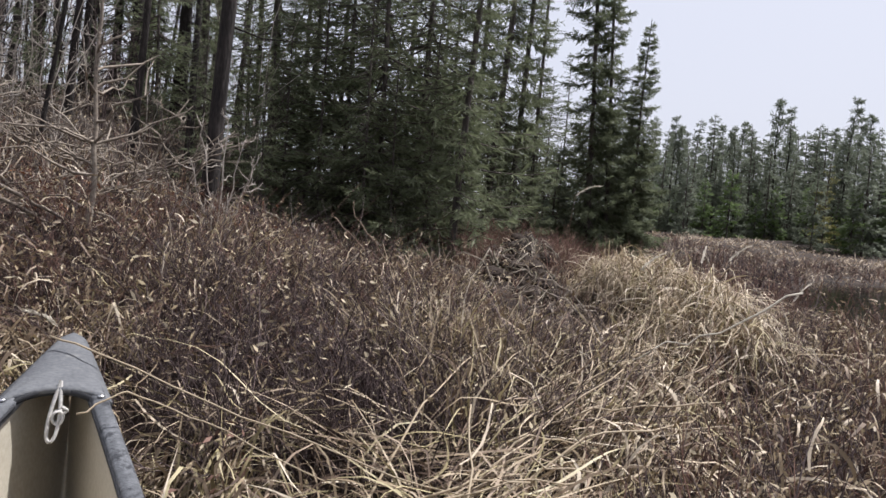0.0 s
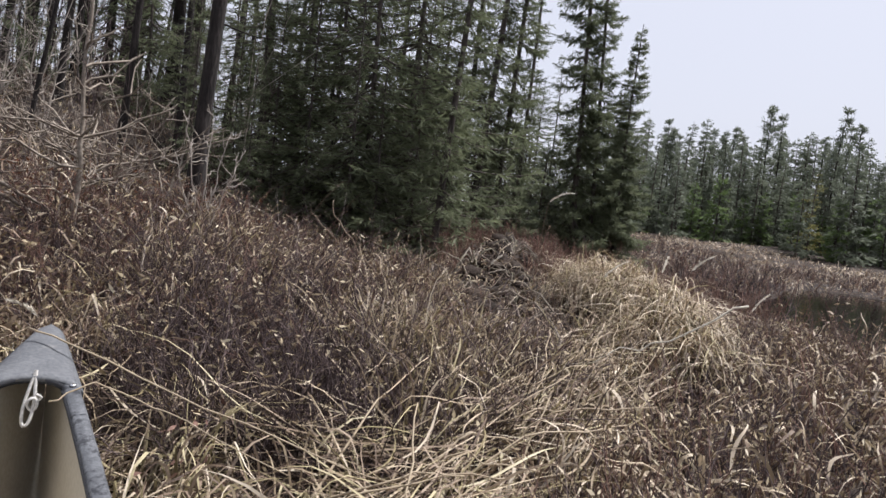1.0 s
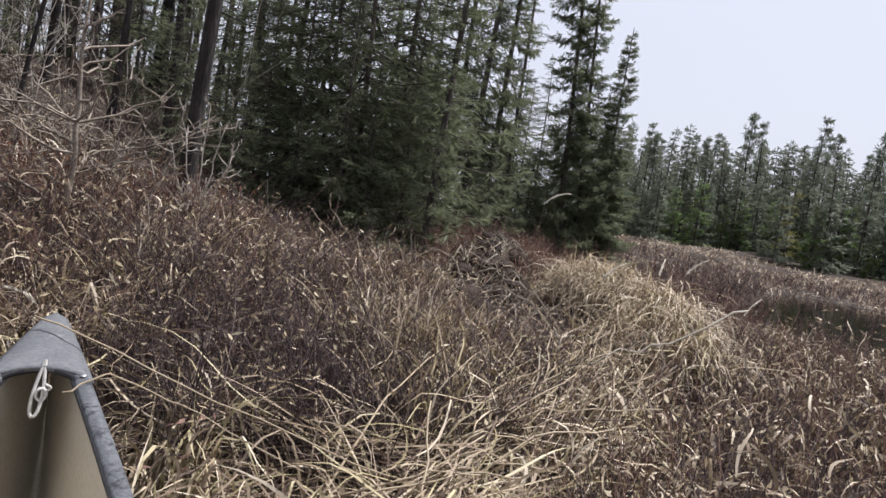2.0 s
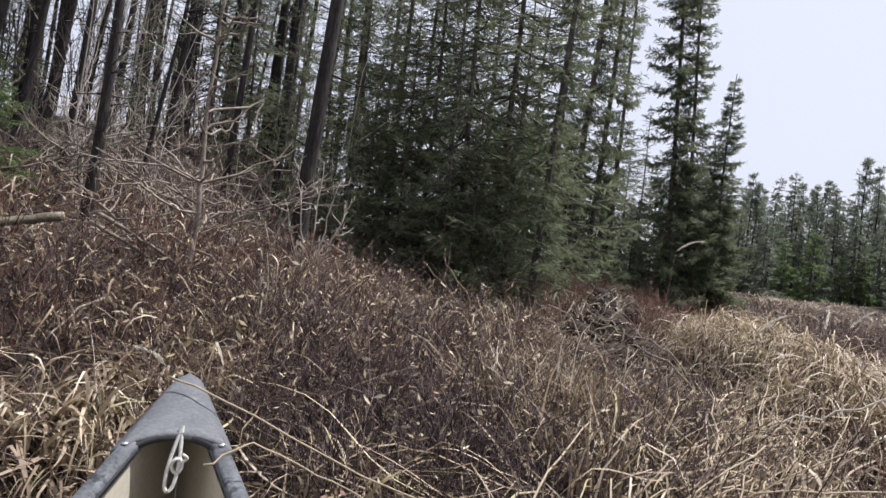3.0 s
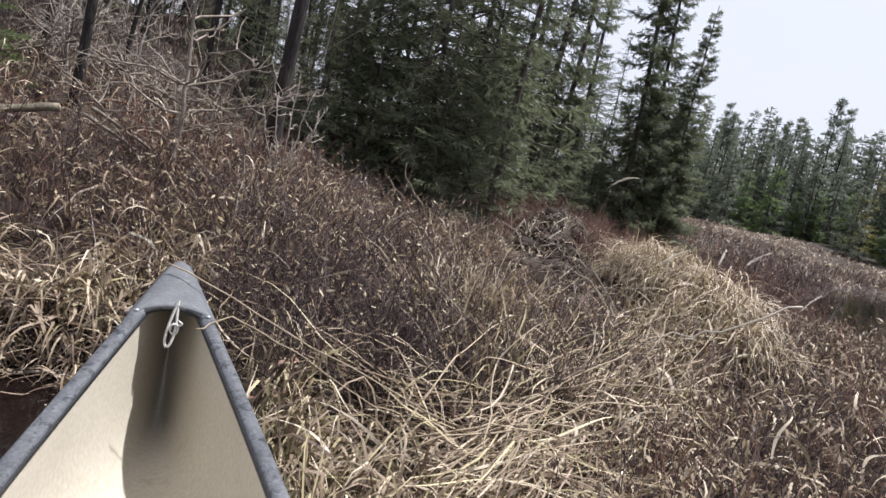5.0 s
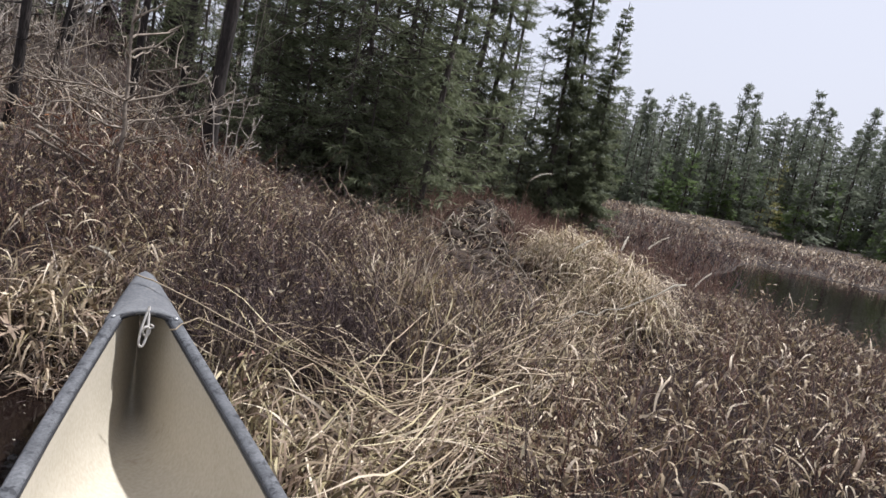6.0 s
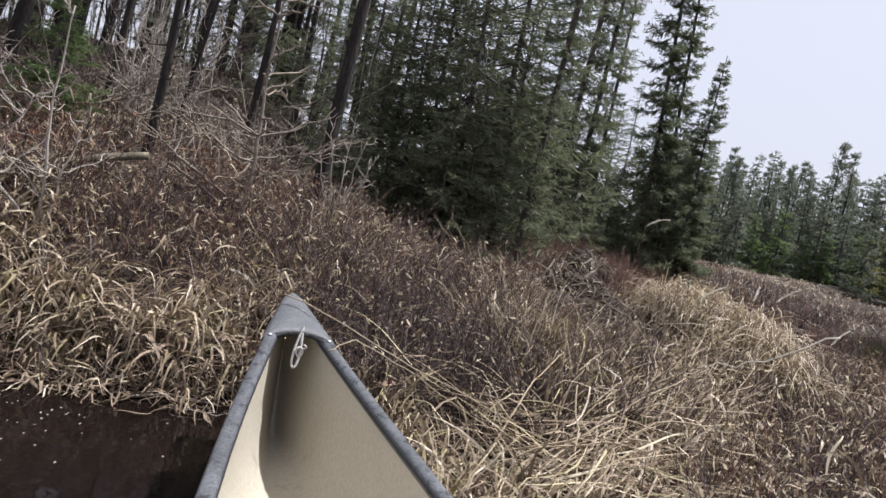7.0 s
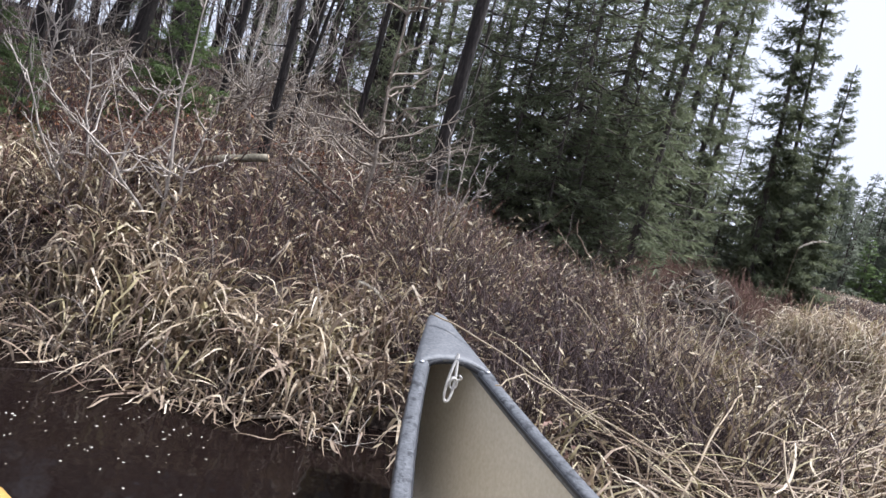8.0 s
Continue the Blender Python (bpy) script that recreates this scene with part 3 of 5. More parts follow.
GOLD = tree("yellowed_larch", spruce_meshes(3.0, 0.7, 111, low=0.1, whorl=0.25, per=5, sprigs=24, size=1.3, droop=0.1), NEEDLE_GOLD,
            "small yellowed larch before the far trees", "larch", "")


def bearing(az, d):
    """A spot d metres from the boat's seat, az degrees to the right of north."""
    return -0.07 + d * math.sin(radians(az)), 0.14 + d * math.cos(radians(az))


for k, (az, d, s, rz) in enumerate(((11.5, 7.1, 1.05, 0), (14.6, 7.6, 1.1, 80), (8.2, 7.3, 1.0, 200), (5.0, 8.0, 0.85, 140), (1.8, 7.4, 0.62, 30), (17.2, 8.4, 0.9, 300), (10.0, 9.2, 1.1, 250),
                                    (13.2, 9.8, 1.1, 10), (6.3, 6.8, 0.62, 90), (10.3, 6.5, 0.55, 45), (15.8, 7.0, 0.5, 170), (3.2, 6.9, 0.5, 320), (12.8, 6.6, 0.45, 15), (7.0, 9.6, 1.1, 100),
                                    (18.6, 7.6, 0.42, 200), (16.0, 10.4, 1.0, 75), (20.5, 9.0, 0.42, 50), (23.6, 10.2, 0.46, 130), (25.4, 11.6, 0.6, 220), (28.9, 11.8, 0.5, 20), (24.5, 12.4, 0.75, 310), (26.6, 12.6, 0.7, 160), (-0.8, 8.4, 0.5, 260))):
    stand(DENSE[k % 3], *bearing(az, d), s, rz)
for k, (az, d, s, rz, ln, la) in enumerate(((18.4, 6.6, 0.85, 0, 2.5, 0), (20.6, 9.0, 1.0, 70, 2, 0), (22.6, 9.4, 1.0, 150, 1.5, 0), (24.3, 10.4, 0.8, 30, 0, 0), (19.2, 10.6, 1.0, 310, 1, 0),
                                            (-4.6, 9.6, 0.9, 260, 2, 0), (-8.6, 10.2, 1.0, 40, 2, 0), (1.4, 10.4, 1.1, 220, 1, 0), (4.0, 10.8, 1.0, 20, 1, 0))):
    stand(TALL[k % 3], *bearing(az, d), s, rz, ln, la)
stand(SHORE[0], 5.52, 10.0, 1.0, 200, 2.5, 180)
stand(SHORE[1], 5.90, 10.05, 0.95, 100, 2.0, 180)
stand(POINT, 6.42, 10.18, 0.97, 0)
# the two dark boles in front of the slope
stand(PINES[0], -1.40, 4.10, 0.47, 20, 3.0, 0)
stand(PINES[1], -0.26, 4.85, 0.78, 110, 2.0, 0)
boles = ((-28.8, 7.6, 0.9, 15), (-26.9, 7.0, 0.95, 7), (-23.6, 7.8, 0.8, 4), (-22.3, 8.3, 0.75, 8), (-16.2, 9.0, 0.95, 3), (-12.9, 8.6, 0.62, 1.5), (-9.3, 8.9, 1.0, 1), (-5.6, 9.2, 0.6, 2),
         (-31.5, 7.4, 0.8, 5), (-33.5, 6.6, 0.7, 6), (-36.5, 8.0, 0.9, 5), (-19.8, 9.6, 0.6, 4), (-39.5, 7.2, 0.8, 4))
for k, (az, d, s, ln) in enumerate(boles):
    stand(THICK[k % 2], *bearing(az, d), s, 67 * k, ln, 0)
# slimmer stems and ragged spruces lower on the slope
for k, (x, y, s, ln) in enumerate(((-2.13, 5.62, 0.5, 5), (-1.01, 6.21, 0.46, 3), (-2.75, 6.2, 0.6, 6), (-1.73, 7.0, 0.55, 4), (-3.5, 5.6, 0.5, 5), (-0.62, 6.9, 0.5, 2), (-1.5, 5.4, 0.32, 6))):
    stand(PINES[k % 4], x, y, s, 51 * k, ln, 0)
for k, (x, y, s) in enumerate(((-1.05, 7.7, 0.55), (-0.45, 6.3, 0.36), (-2.4, 8.0, 0.5), (-3.4, 7.2, 0.42), (-1.75, 9.2, 0.7), (0.1, 6.2, 0.34))):
    stand(DENSE[k % 3], x, y, s, 83 * k)
r = np.random.default_rng(5)
count = 0
while count < 62:
    a, d = radians(r.uniform(-52, 6)), r.uniform(9.5, 22)
    x, y = d * math.sin(a), d * math.cos(a)
    s = r.uniform(0.55, 0.95)
    stand(PINES[count % 4], x, y, s, r.uniform(0, 360), r.uniform(0, 5), r.uniform(-40, 40))
    count += 1
for x, y, s, rz in ((-2.0, 4.1, 0.52, 0), (-2.62, 3.62, 0.32, 120), (-3.2, 4.3, 0.45, 200)):
    stand(FIR, x, y, s, rz)
# the wood across the marsh
for k in range(165):
    a = radians(30 + 42 * (k + r.uniform(-0.5, 0.5)) / 165)
    d = r.uniform(30, 38) + (6 if k % 3 == 0 else 0)
    x, y = d * math.sin(a), d * math.cos(a)
    stand(FAR[(0, 3, 1, 3, 3, 2, 3)[int(r.integers(0, 7))]], x, y, r.uniform(0.85, 1.1) * (1.08 if k % 3 == 0 else 1.0), r.uniform(0, 360), r.uniform(0, 2.5), r.uniform(0, 360))
for k in range(44):
    a = radians(31 + 40 * (k + r.uniform(-0.5, 0.5)) / 44)
    d = r.uniform(26.5, 31)
    stand(YOUNG if k % 2 else FAR[4], d * math.sin(a), d * math.cos(a), r.uniform(0.6, 1.15), r.uniform(0, 360))
for k in range(60):
    a = radians(31 + 41 * (k + r.uniform(-0.5, 0.5)) / 60)
    d = r.uniform(36, 42)
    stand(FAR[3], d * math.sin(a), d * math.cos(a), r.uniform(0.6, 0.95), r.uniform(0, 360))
# shaded spruces filling the wood behind the shore
for k in range(36):
    a, d = radians(r.uniform(-2, 33) if k < 22 else r.uniform(20, 31)), r.uniform(11.5, 17)
    # the haze-paled far crowns are reused here
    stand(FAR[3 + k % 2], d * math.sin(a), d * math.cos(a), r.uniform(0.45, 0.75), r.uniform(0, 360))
stand(GOLD, 20.0, 19.2, 1.05, 0)


# ---- grass, brush and litter ----
def scatter(n, x0, x1, y0, y1, seed, test=None, dry=0.02):
    """n random footings on dry ground inside the box that pass the test."""
    r = np.random.default_rng(seed)
    X, Y = np.empty(0), np.empty(0)
    for _ in range(30):
        x, y = r.uniform(x0, x1, n * 2), r.uniform(y0, y1, n * 2)
        ok = land(x, y) > dry
        ok &= clear_of_canoe(x, y)
        ok &= mud(x, y) > r.uniform(0.6, 1.1, len(x))
        if test is not None:
            ok &= test(x, y, r)
        X, Y = np.concatenate([X, x[ok]]), np.concatenate([Y, y[ok]])
        if len(X) >= n:
            break
    X, Y = X[:n], Y[:n]
    return np.stack([X, Y, land(X, Y) - 0.01], 1)


def clear_of_canoe(x, y, extra=0.0):
    c, s = math.cos(radians(7.6)), math.sin(radians(7.6))
    lx, ly = (x + 0.33) * c + (y - 1.777) * s, -(x + 0.33) * s + (y - 1.777) * c
    q = np.clip(-ly, 0, 2.35)
    b = 0.385 * (1 - np.exp(-(q / 0.30) * 0.235 - (q / 1.5) ** 2 * 0.45)) + 0.05 + extra
    return (np.abs(lx) > b) | (ly > 0.04)


def hollow(x, y):
    """Below 1 in the dark twiggy hollow to starboard of the bow."""
    return ((x - 0.28 - 0.1 * np.sin(3 * y)) / 0.52) ** 2 + ((y - 2.5) / 0.58) ** 2


def trail(x, y):
    """Growth is trampled low along the way to the muddy hump."""
    return 1 - 0.55 * np.exp(-((x - 0.45 * y + 0.02) / 0.42) ** 2) * smooth(2.4, 3.1, y)


def blades(heap, foot, length, tilt, bend, az, width, seed, k=8, mat=0, kink=0.25, drift=1.0):
    """Arching sedge blades: tilt at the foot and further bend to the tip, radians from upright."""
    r = np.random.default_rng(seed)
    n = len(foot)
    s = np.linspace(0, 1, k)
    kn = (r.uniform(0, 1, n) < kink + 0.15)[:, None] * r.uniform(0.4, 1.5, n)[:, None] * (s[None] > r.uniform(0.35, 0.8, n)[:, None])
    ang = np.clip(tilt[:, None] + bend[:, None] * s[None] ** 1.4 + kn, 0, 2.75)
    step = (length / (k - 1))[:, None]
    ang = ang + r.uniform(0.0, 0.5, n)[:, None] * np.sin(s[None] * r.uniform(3, 9, n)[:, None] + r.uniform(0, 6.28, n)[:, None])
    ang = np.clip(ang, 0, 2.9)
    a2 = az[:, None] + drift * r.normal(0, 0.7, n)[:, None] * s + drift * r.uniform(0, 0.5, n)[:, None] * np.sin(s[None] * 6 + r.uniform(0, 6.28, n)[:, None])
    dx = np.sin(ang) * np.cos(a2) * step
    dy = np.sin(ang) * np.sin(a2) * step
    dz = np.cos(ang) * step
    P = np.cumsum(np.stack([dx, dy, dz], 2), 1) - np.stack([dx, dy, dz], 2)[:, :1] + foot[:, None]
    low = np.maximum(land(P[:, :, 0], P[:, :, 1]), 0.0) + 0.012
    P[:, :, 2] = np.maximum(P[:, :, 2], low)
    W = width[:, None] * np.clip(1.05 - s ** 2.2, 0.06, 1)[None] * (0.55 + 0.45 * np.minimum(1, s * 3))[None]
    # keep blades out of the boat
    mid = clear_of_canoe(P[:, :, 0], P[:, :, 1], -0.02) | (P[:, :, 2] > 0.62)
    good = mid.all(1) & ~((P[:, :, 0] < -0.45) & (P[:, :, 1] < 1.74)).any(1)
    P, W, az = P[good], W[good], az[good]
    tw = r.normal(0, 0.7, len(az))
    side = np.stack([-np.sin(az + tw * 0.6), np.cos(az + tw * 0.6), np.sin(tw) * 0.5], 1)
    ribbons(heap, P, W, unit(side), mat)


def sedge(name, foot, length, tilt, bend, az, width, mats, label, seed, kink=0.25, k=8, drift=1.0):
    n = len(foot)
    h = Heap()
    r = np.random.default_rng(seed + 1)
    pick = r.integers(0, len(mats), n)
    for i in range(len(mats)):
        w = pick == i
        if w.any():
            blades(h, foot[w], length[w], tilt[w], bend[w], az[w], width[w], seed + 10 + i, mat=i, kink=kink, k=k, drift=drift)
    return tagged(new(name, h.mesh(name, mats)), label, "grass", kind="stuff")


def clumped(n, centres, spread, seed, az_bias=None):
    """Footings gathered in tussocks; the blades lean away from each centre."""
    r = np.random.default_rng(seed)
    c = r.integers(0, len(centres), n)
    off = r.normal(0, 1, (n, 2)) * spread
    xy = centres[c] + off
    az = np.arctan2(off[:, 1], off[:, 0]) + r.normal(0, 0.7, n)
    ok = (land(xy[:, 0], xy[:, 1]) > -0.12) & clear_of_canoe(xy[:, 0], xy[:, 1])
    ok &= mud(xy[:, 0], xy[:, 1]) > 1
    xy, az = xy[ok], az[ok]
    return np.column_stack([xy, np.maximum(land(xy[:, 0], xy[:, 1]), -0.02)]), az


r = np.random.default_rng(11)
# tussocks along the left shore, beside the bow
cen = np.column_stack([r.uniform(-2.9, -0.35, 44), 2.33 + r.uniform(-0.12, 0.42, 44)])
cen[:, 1] += 0.42 * np.maximum(-1.15 - cen[:, 0], 0)
foot, az = clumped(3100, cen, 0.07, 12)
n = len(foot)
sedge("shore_sedge", foot, r.uniform(0.16, 0.43, n), r.uniform(0.0, 0.6, n), r.uniform(0.8, 2.8, n), az * 0.5 - 0.8 + r.normal(0, 0.6, n), r.uniform(0.006, 0.018, n),
      [STRAW, STRAW, STRAW, STRAW_OLD, STRAW_OLD, STRAW_GREEN], "bent tan sedge tussocks along the water", 13)
# flattened straw swept along the right side of the boat towards the ridge
def swath(x, y, r):
    c = 0.62 + 0.98 * x
    return (np.abs(y - c) < 0.27 + 0.16 * r.uniform(-1, 1, len(x))) & (wave(x, y, 7.0, 1.0) > r.uniform(-0.9, 0.3, len(x))) & (r.uniform(0, 1, len(x)) < smooth(0.1, 0.6, x))
foot = scatter(1150, 0.05, 2.4, 0.75, 3.3, 14, swath)
n = len(foot)
foot[:, 2] += r.uniform(0.03, 0.26, n)
dirn = np.where(r.uniform(0, 1, n) < 0.72, 0.70, 0.70 + math.pi) + r.normal(0, 0.2, n)
dirn = np.where(r.uniform(0, 1, n) < 0.12, r.uniform(-3.1, 3.1, n), dirn)
sedge("flattened_sedge", foot, r.uniform(0.2, 0.6, n), r.uniform(1.4, 1.68, n), r.uniform(-0.15, 0.3, n), dirn, r.uniform(0.0025, 0.0085, n),
      [STRAW_GREEN, STRAW, STRAW, STRAW_OLD, STRAW_OLD], "flattened swath of bleached straw-coloured sedge", 15, kink=0.25, drift=0.6)
# long straw swept from the bow along the boat's right side
def swept(x, y, r):
    return (np.abs((x + 0.1) * 0.78 + (y - 2.3) * 0.63 + 0.03) < 0.14 + 0.09 * r.uniform(-1, 1, len(x))) & (wave(x, y, 8.0, 3.0) > r.uniform(-0.9, 0.3, len(x)))
foot = scatter(340, -0.3, 0.95, 1.0, 2.5, 56, swept, dry=-1)
n = len(foot)
foot[:, 2] = np.maximum(foot[:, 2], 0.03) + r.uniform(0.02, 0.2, n)
dirn = -0.75 + r.normal(0, 0.28, n) + np.where(r.uniform(0, 1, n) < 0.3, math.pi, 0)
dirn = np.where(r.uniform(0, 1, n) < 0.2, r.uniform(-3.1, 3.1, n), dirn)
sedge("swept_sedge", foot, r.uniform(0.2, 0.62, n), r.uniform(1.1, 1.5, n), r.uniform(0.0, 0.6, n), dirn, r.uniform(0.003, 0.010, n),
      [STRAW, STRAW_OLD, STRAW_GREEN, STRAW_OLD], "long pale straw swept along the canoe's side", 57, kink=0.25, drift=0.7)
# tawny sedge pressed against the starboard rail
q = r.uniform(0.75, 2.05, 1500)
foot = np.column_stack([-0.33 + (1.777 - q) * 0.133 + 0.36 * (1 - np.exp(-np.maximum(1.777 - q, 0) * 0.9)) + 0.05 + 0.34 * r.uniform(0, 1, 1500) ** 1.5, q, np.zeros(1500)])
foot = foot[clear_of_canoe(foot[:, 0], foot[:, 1], 0.02)]
foot[:, 2] = np.maximum(land(foot[:, 0], foot[:, 1]), -0.02)
n = len(foot)
sedge("rail_sedge", foot, r.uniform(0.14, 0.4, n), r.uniform(0.0, 0.8, n), r.uniform(0.6, 2.6, n), r.uniform(-2.2, 1.6, n), r.uniform(0.004, 0.012, n),
      [STRAW, STRAW_OLD, STRAW_OLD, STRAW_GREEN], "tawny sedge crowding the canoe's rail", 71, kink=0.35)
# upright and arching blades through it
q = r.uniform(0.05, 2.4, 60)
cen = np.column_stack([q, 0.72 + 0.95 * q + r.normal(0, 0.24, 60)])
foot, az = clumped(1150, cen, 0.065, 16)
n = len(foot)
sedge("standing_sedge", foot, r.uniform(0.16, 0.44, n), r.uniform(0.05, 0.7, n), r.uniform(0.8, 2.8, n), az, r.uniform(0.006, 0.0135, n),
      [STRAW, STRAW_GREEN, STRAW_OLD], "arching tan and yellowish sedge by the canoe", 17)
# the pale ridge of hanging tussock grass
t = r.uniform(0.08, 1, 60)
cen = np.column_stack([2.34 + 0.5 * t + r.normal(0, 0.10, 60), 2.45 + 2.2 * t + r.normal(0, 0.1, 60)])[:19]
foot, az = clumped(4000, cen, 0.085, 18)
n = len(foot)
foot[:, 2] += r.uniform(0.0, 0.15, n)
sedge("ridge_tussock", foot, r.uniform(0.25, 0.55, n), r.uniform(0.1, 0.7, n), r.uniform(1.6, 3.0, n), -2.2 + r.normal(0, 0.6, n), r.uniform(0.004, 0.010, n),
      [STRAW, STRAW, STRAW, STRAW_GREEN, STRAW_OLD], "pale ridge of drooping tussock grass", 19)
# thinner sedge through the brush in the middle
cen = np.column_stack([r.uniform(-0.4, 2.0, 70), r.uniform(2.0, 4.6, 70)])
cen = cen[(hollow(cen[:, 0], cen[:, 1]) > 1.25) & (mud(cen[:, 0], cen[:, 1] + 0.9) > 1.2)]
foot, az = clumped(1100, cen, 0.06, 20)
n = len(foot)
sedge("brush_sedge", foot, r.uniform(0.25, 0.55, n) * trail(foot[:, 0], foot[:, 1]), r.uniform(0.0, 0.5, n), r.uniform(0.5, 2.6, n), az, r.uniform(0.005, 0.0115, n),
      [STRAW, STRAW_OLD, STRAW_OLD, STRAW_GREEN], "tan sedge growing through the brush", 21)
# upright bunches between the thicket and the ridge
cen = np.column_stack([r.uniform(0.65, 1.35, 14), r.uniform(2.5, 3.5, 14)])
cen = np.concatenate([cen, np.column_stack([r.uniform(0.74, 1.2, 12), r.uniform(1.65, 2.8, 12)])])
foot, az = clumped(1250, cen, 0.075, 54)
n = len(foot)
sedge("bunch_sedge", foot, r.uniform(0.3, 0.58, n) * trail(foot[:, 0], foot[:, 1]), r.uniform(0.0, 0.35, n), r.uniform(0.3, 2.2, n), az, r.uniform(0.004, 0.01, n),
      [STRAW, STRAW, STRAW_GREEN, STRAW_OLD], "upright tan sedge bunches before the ridge", 55)
# marsh grass out to the channel, and the strip beyond it
foot = scatter(6000, 1.5, 16, 2.5, 16, 22, lambda x, y, r: (r.uniform(0, 1, len(x)) < 5 / (2 + x * x * 0.2 + y * y * 0.2)))
n = len(foot)
sedge("marsh_grass", foot, r.uniform(0.2, 0.45, n) * (1 - 0.65 * smooth(4.5, 7.5, 0.77 * foot[:, 0] + 0.64 * foot[:, 1]) * (foot[:, 0] > 3)), r.uniform(0.1, 0.7, n), r.uniform(0.3, 1.8, n), r.uniform(-3.1, 3.1, n), r.uniform(0.004, 0.008, n),
      [STRAW_OLD], "old brown marsh grass", 23, k=5)
def strip(x, y, r):
    q = 0.77 * x + 0.64 * y
    return (q > 20.3) & (q < 26)
foot = scatter(9000, 9, 32, 3, 30, 24, strip)
n = len(foot)
sedge("far_strip_grass", foot, r.uniform(0.14, 0.36, n), r.uniform(0.2, 0.9, n), r.uniform(0.3, 1.6, n), r.uniform(-3.1, 3.1, n), r.uniform(0.016, 0.04, n),
      [STRAW, STRAW_OLD, STRAW_OLD], "pale dry grass strip beyond the channel", 25, k=4)
# leaf litter grass on the slope
foot = scatter(6000, -6, 1.6, 3.6, 10, 26)
n = len(foot)
sedge("slope_grass", foot, r.uniform(0.1, 0.3, n), r.uniform(0.4, 1.3, n), r.uniform(0.2, 1.4, n), r.uniform(-3.1, 3.1, n), r.uniform(0.004, 0.009, n),
      [STRAW_OLD], "matted old grass on the wooded slope", 27, k=5)


def brush(name, foot, height, mats, label, seed, stems=1, sides_per=4, lean=0.35, leaf=2.0, leaf_mat=None, thick=0.0022, curl=0.25, near=True):
    """Leafless twiggy shrubs: stems with side twigs and a few dry leaves."""
    r = np.random.default_rng(seed)
    foot = np.repeat(foot, stems, 0)
    n = len(foot)
    foot = foot + np.column_stack([r.normal(0, 0.03, (n, 2)), np.zeros(n)])
    H = np.repeat(height, stems) * r.uniform(0.5, 1.15, n) * np.clip(1 + 0.35 * wave(foot[:, 0], foot[:, 1], 5.3, seed) + 0.25 * wave(foot[:, 0], foot[:, 1], 11.0, seed + 3), 0.4, 1.5)
    az, tl = r.uniform(-3.14, 3.14, n), np.abs(r.normal(0, lean, n))
    s = np.linspace(0, 1, 5)
    D = np.stack([np.sin(tl) * np.cos(az), np.sin(tl) * np.sin(az), np.cos(tl)], 1)
    wob = r.normal(0, curl, (n, 2))
    P = foot[:, None] + D[:, None] * (H[:, None] * s)[:, :, None]
    P[:, :, :2] += (wob * H[:, None])[:, None] * (s ** 2)[None, :, None] * 0.5
    P[:, 1:4] += r.normal(0, 0.012, (n, 3, 3))
    ok = (clear_of_canoe(P[:, :, 0], P[:, :, 1], -0.02) | (P[:, :, 2] > 0.62)).all(1)
    P, H, n = P[ok], H[ok], int(ok.sum())
    h = Heap()
    pick = r.integers(0, len(mats), n)
    R = (thick * r.uniform(0.7, 1.6, n))[:, None] * (1 - 0.65 * s)[None]
    m = n * sides_per
    b = r.integers(0, n, m)
    u_ = r.uniform(0.15, 0.95, m)
    i = np.minimum((u_ * 4).astype(int), 3)
    f = (u_ * 4 - i)[:, None]
    C = P[b, i] * (1 - f) + P[b, i + 1] * f
    T = unit(P[b, i + 1] - P[b, i])
    D2 = unit(T + unit(r.normal(0, 1, (m, 3))) * r.uniform(0.6, 1.2, (m, 1)) + np.array([0, 0, 0.25]))
    L2 = H[b] * r.uniform(0.12, 0.42, m) * (1.15 - 0.6 * u_)
    s2 = np.linspace(0, 1, 4)
    Q = C[:, None] + D2[:, None] * (L2[:, None] * s2)[:, :, None]
    Q[:, 1:] += r.normal(0, 0.04, (m, 3, 3)) * L2[:, None, None]
    R2 = (thick * 0.62 * r.uniform(0.7, 1.3, m))[:, None] * (1 - 0.6 * s2)[None]
    ok = (clear_of_canoe(Q[:, :, 0], Q[:, :, 1], -0.02) | (Q[:, :, 2] > 0.62)).all(1)
    for k in range(len(mats)):
        a = 1 if near else 2
        tubes(h, P[pick == k][:, ::a], R[pick == k][:, ::a], 3, k)
        w = ok & (pick[b] == k)
        c = [0, 1, 3] if near else [0, 3]
        tubes(h, Q[w][:, c], R2[w][:, c], 3, k)
    q = int(n * leaf)
    if q:
        b = r.integers(0, m, q)
        C = Q[b, 1] + (Q[b, 3] - Q[b, 1]) * r.uniform(0, 1, (q, 1))
        D3 = unit(r.normal(0, 1, (q, 3)) - np.array([0, 0, 0.3]))
        S3 = unit(np.cross(D3, r.normal(0, 1, (q, 3))))
        L3 = r.uniform(0.014, 0.046, q)
        ok = clear_of_canoe(C[:, 0], C[:, 1], 0.02)
        flakes(h, C[ok], D3[ok], S3[ok], L3[ok], L3[ok] * r.uniform(0.14, 0.34, ok.sum()), len(mats))
    return tagged(new(name, h.mesh(name, mats + [leaf_mat or DRY_LEAF])), label, "brush", kind="stuff")


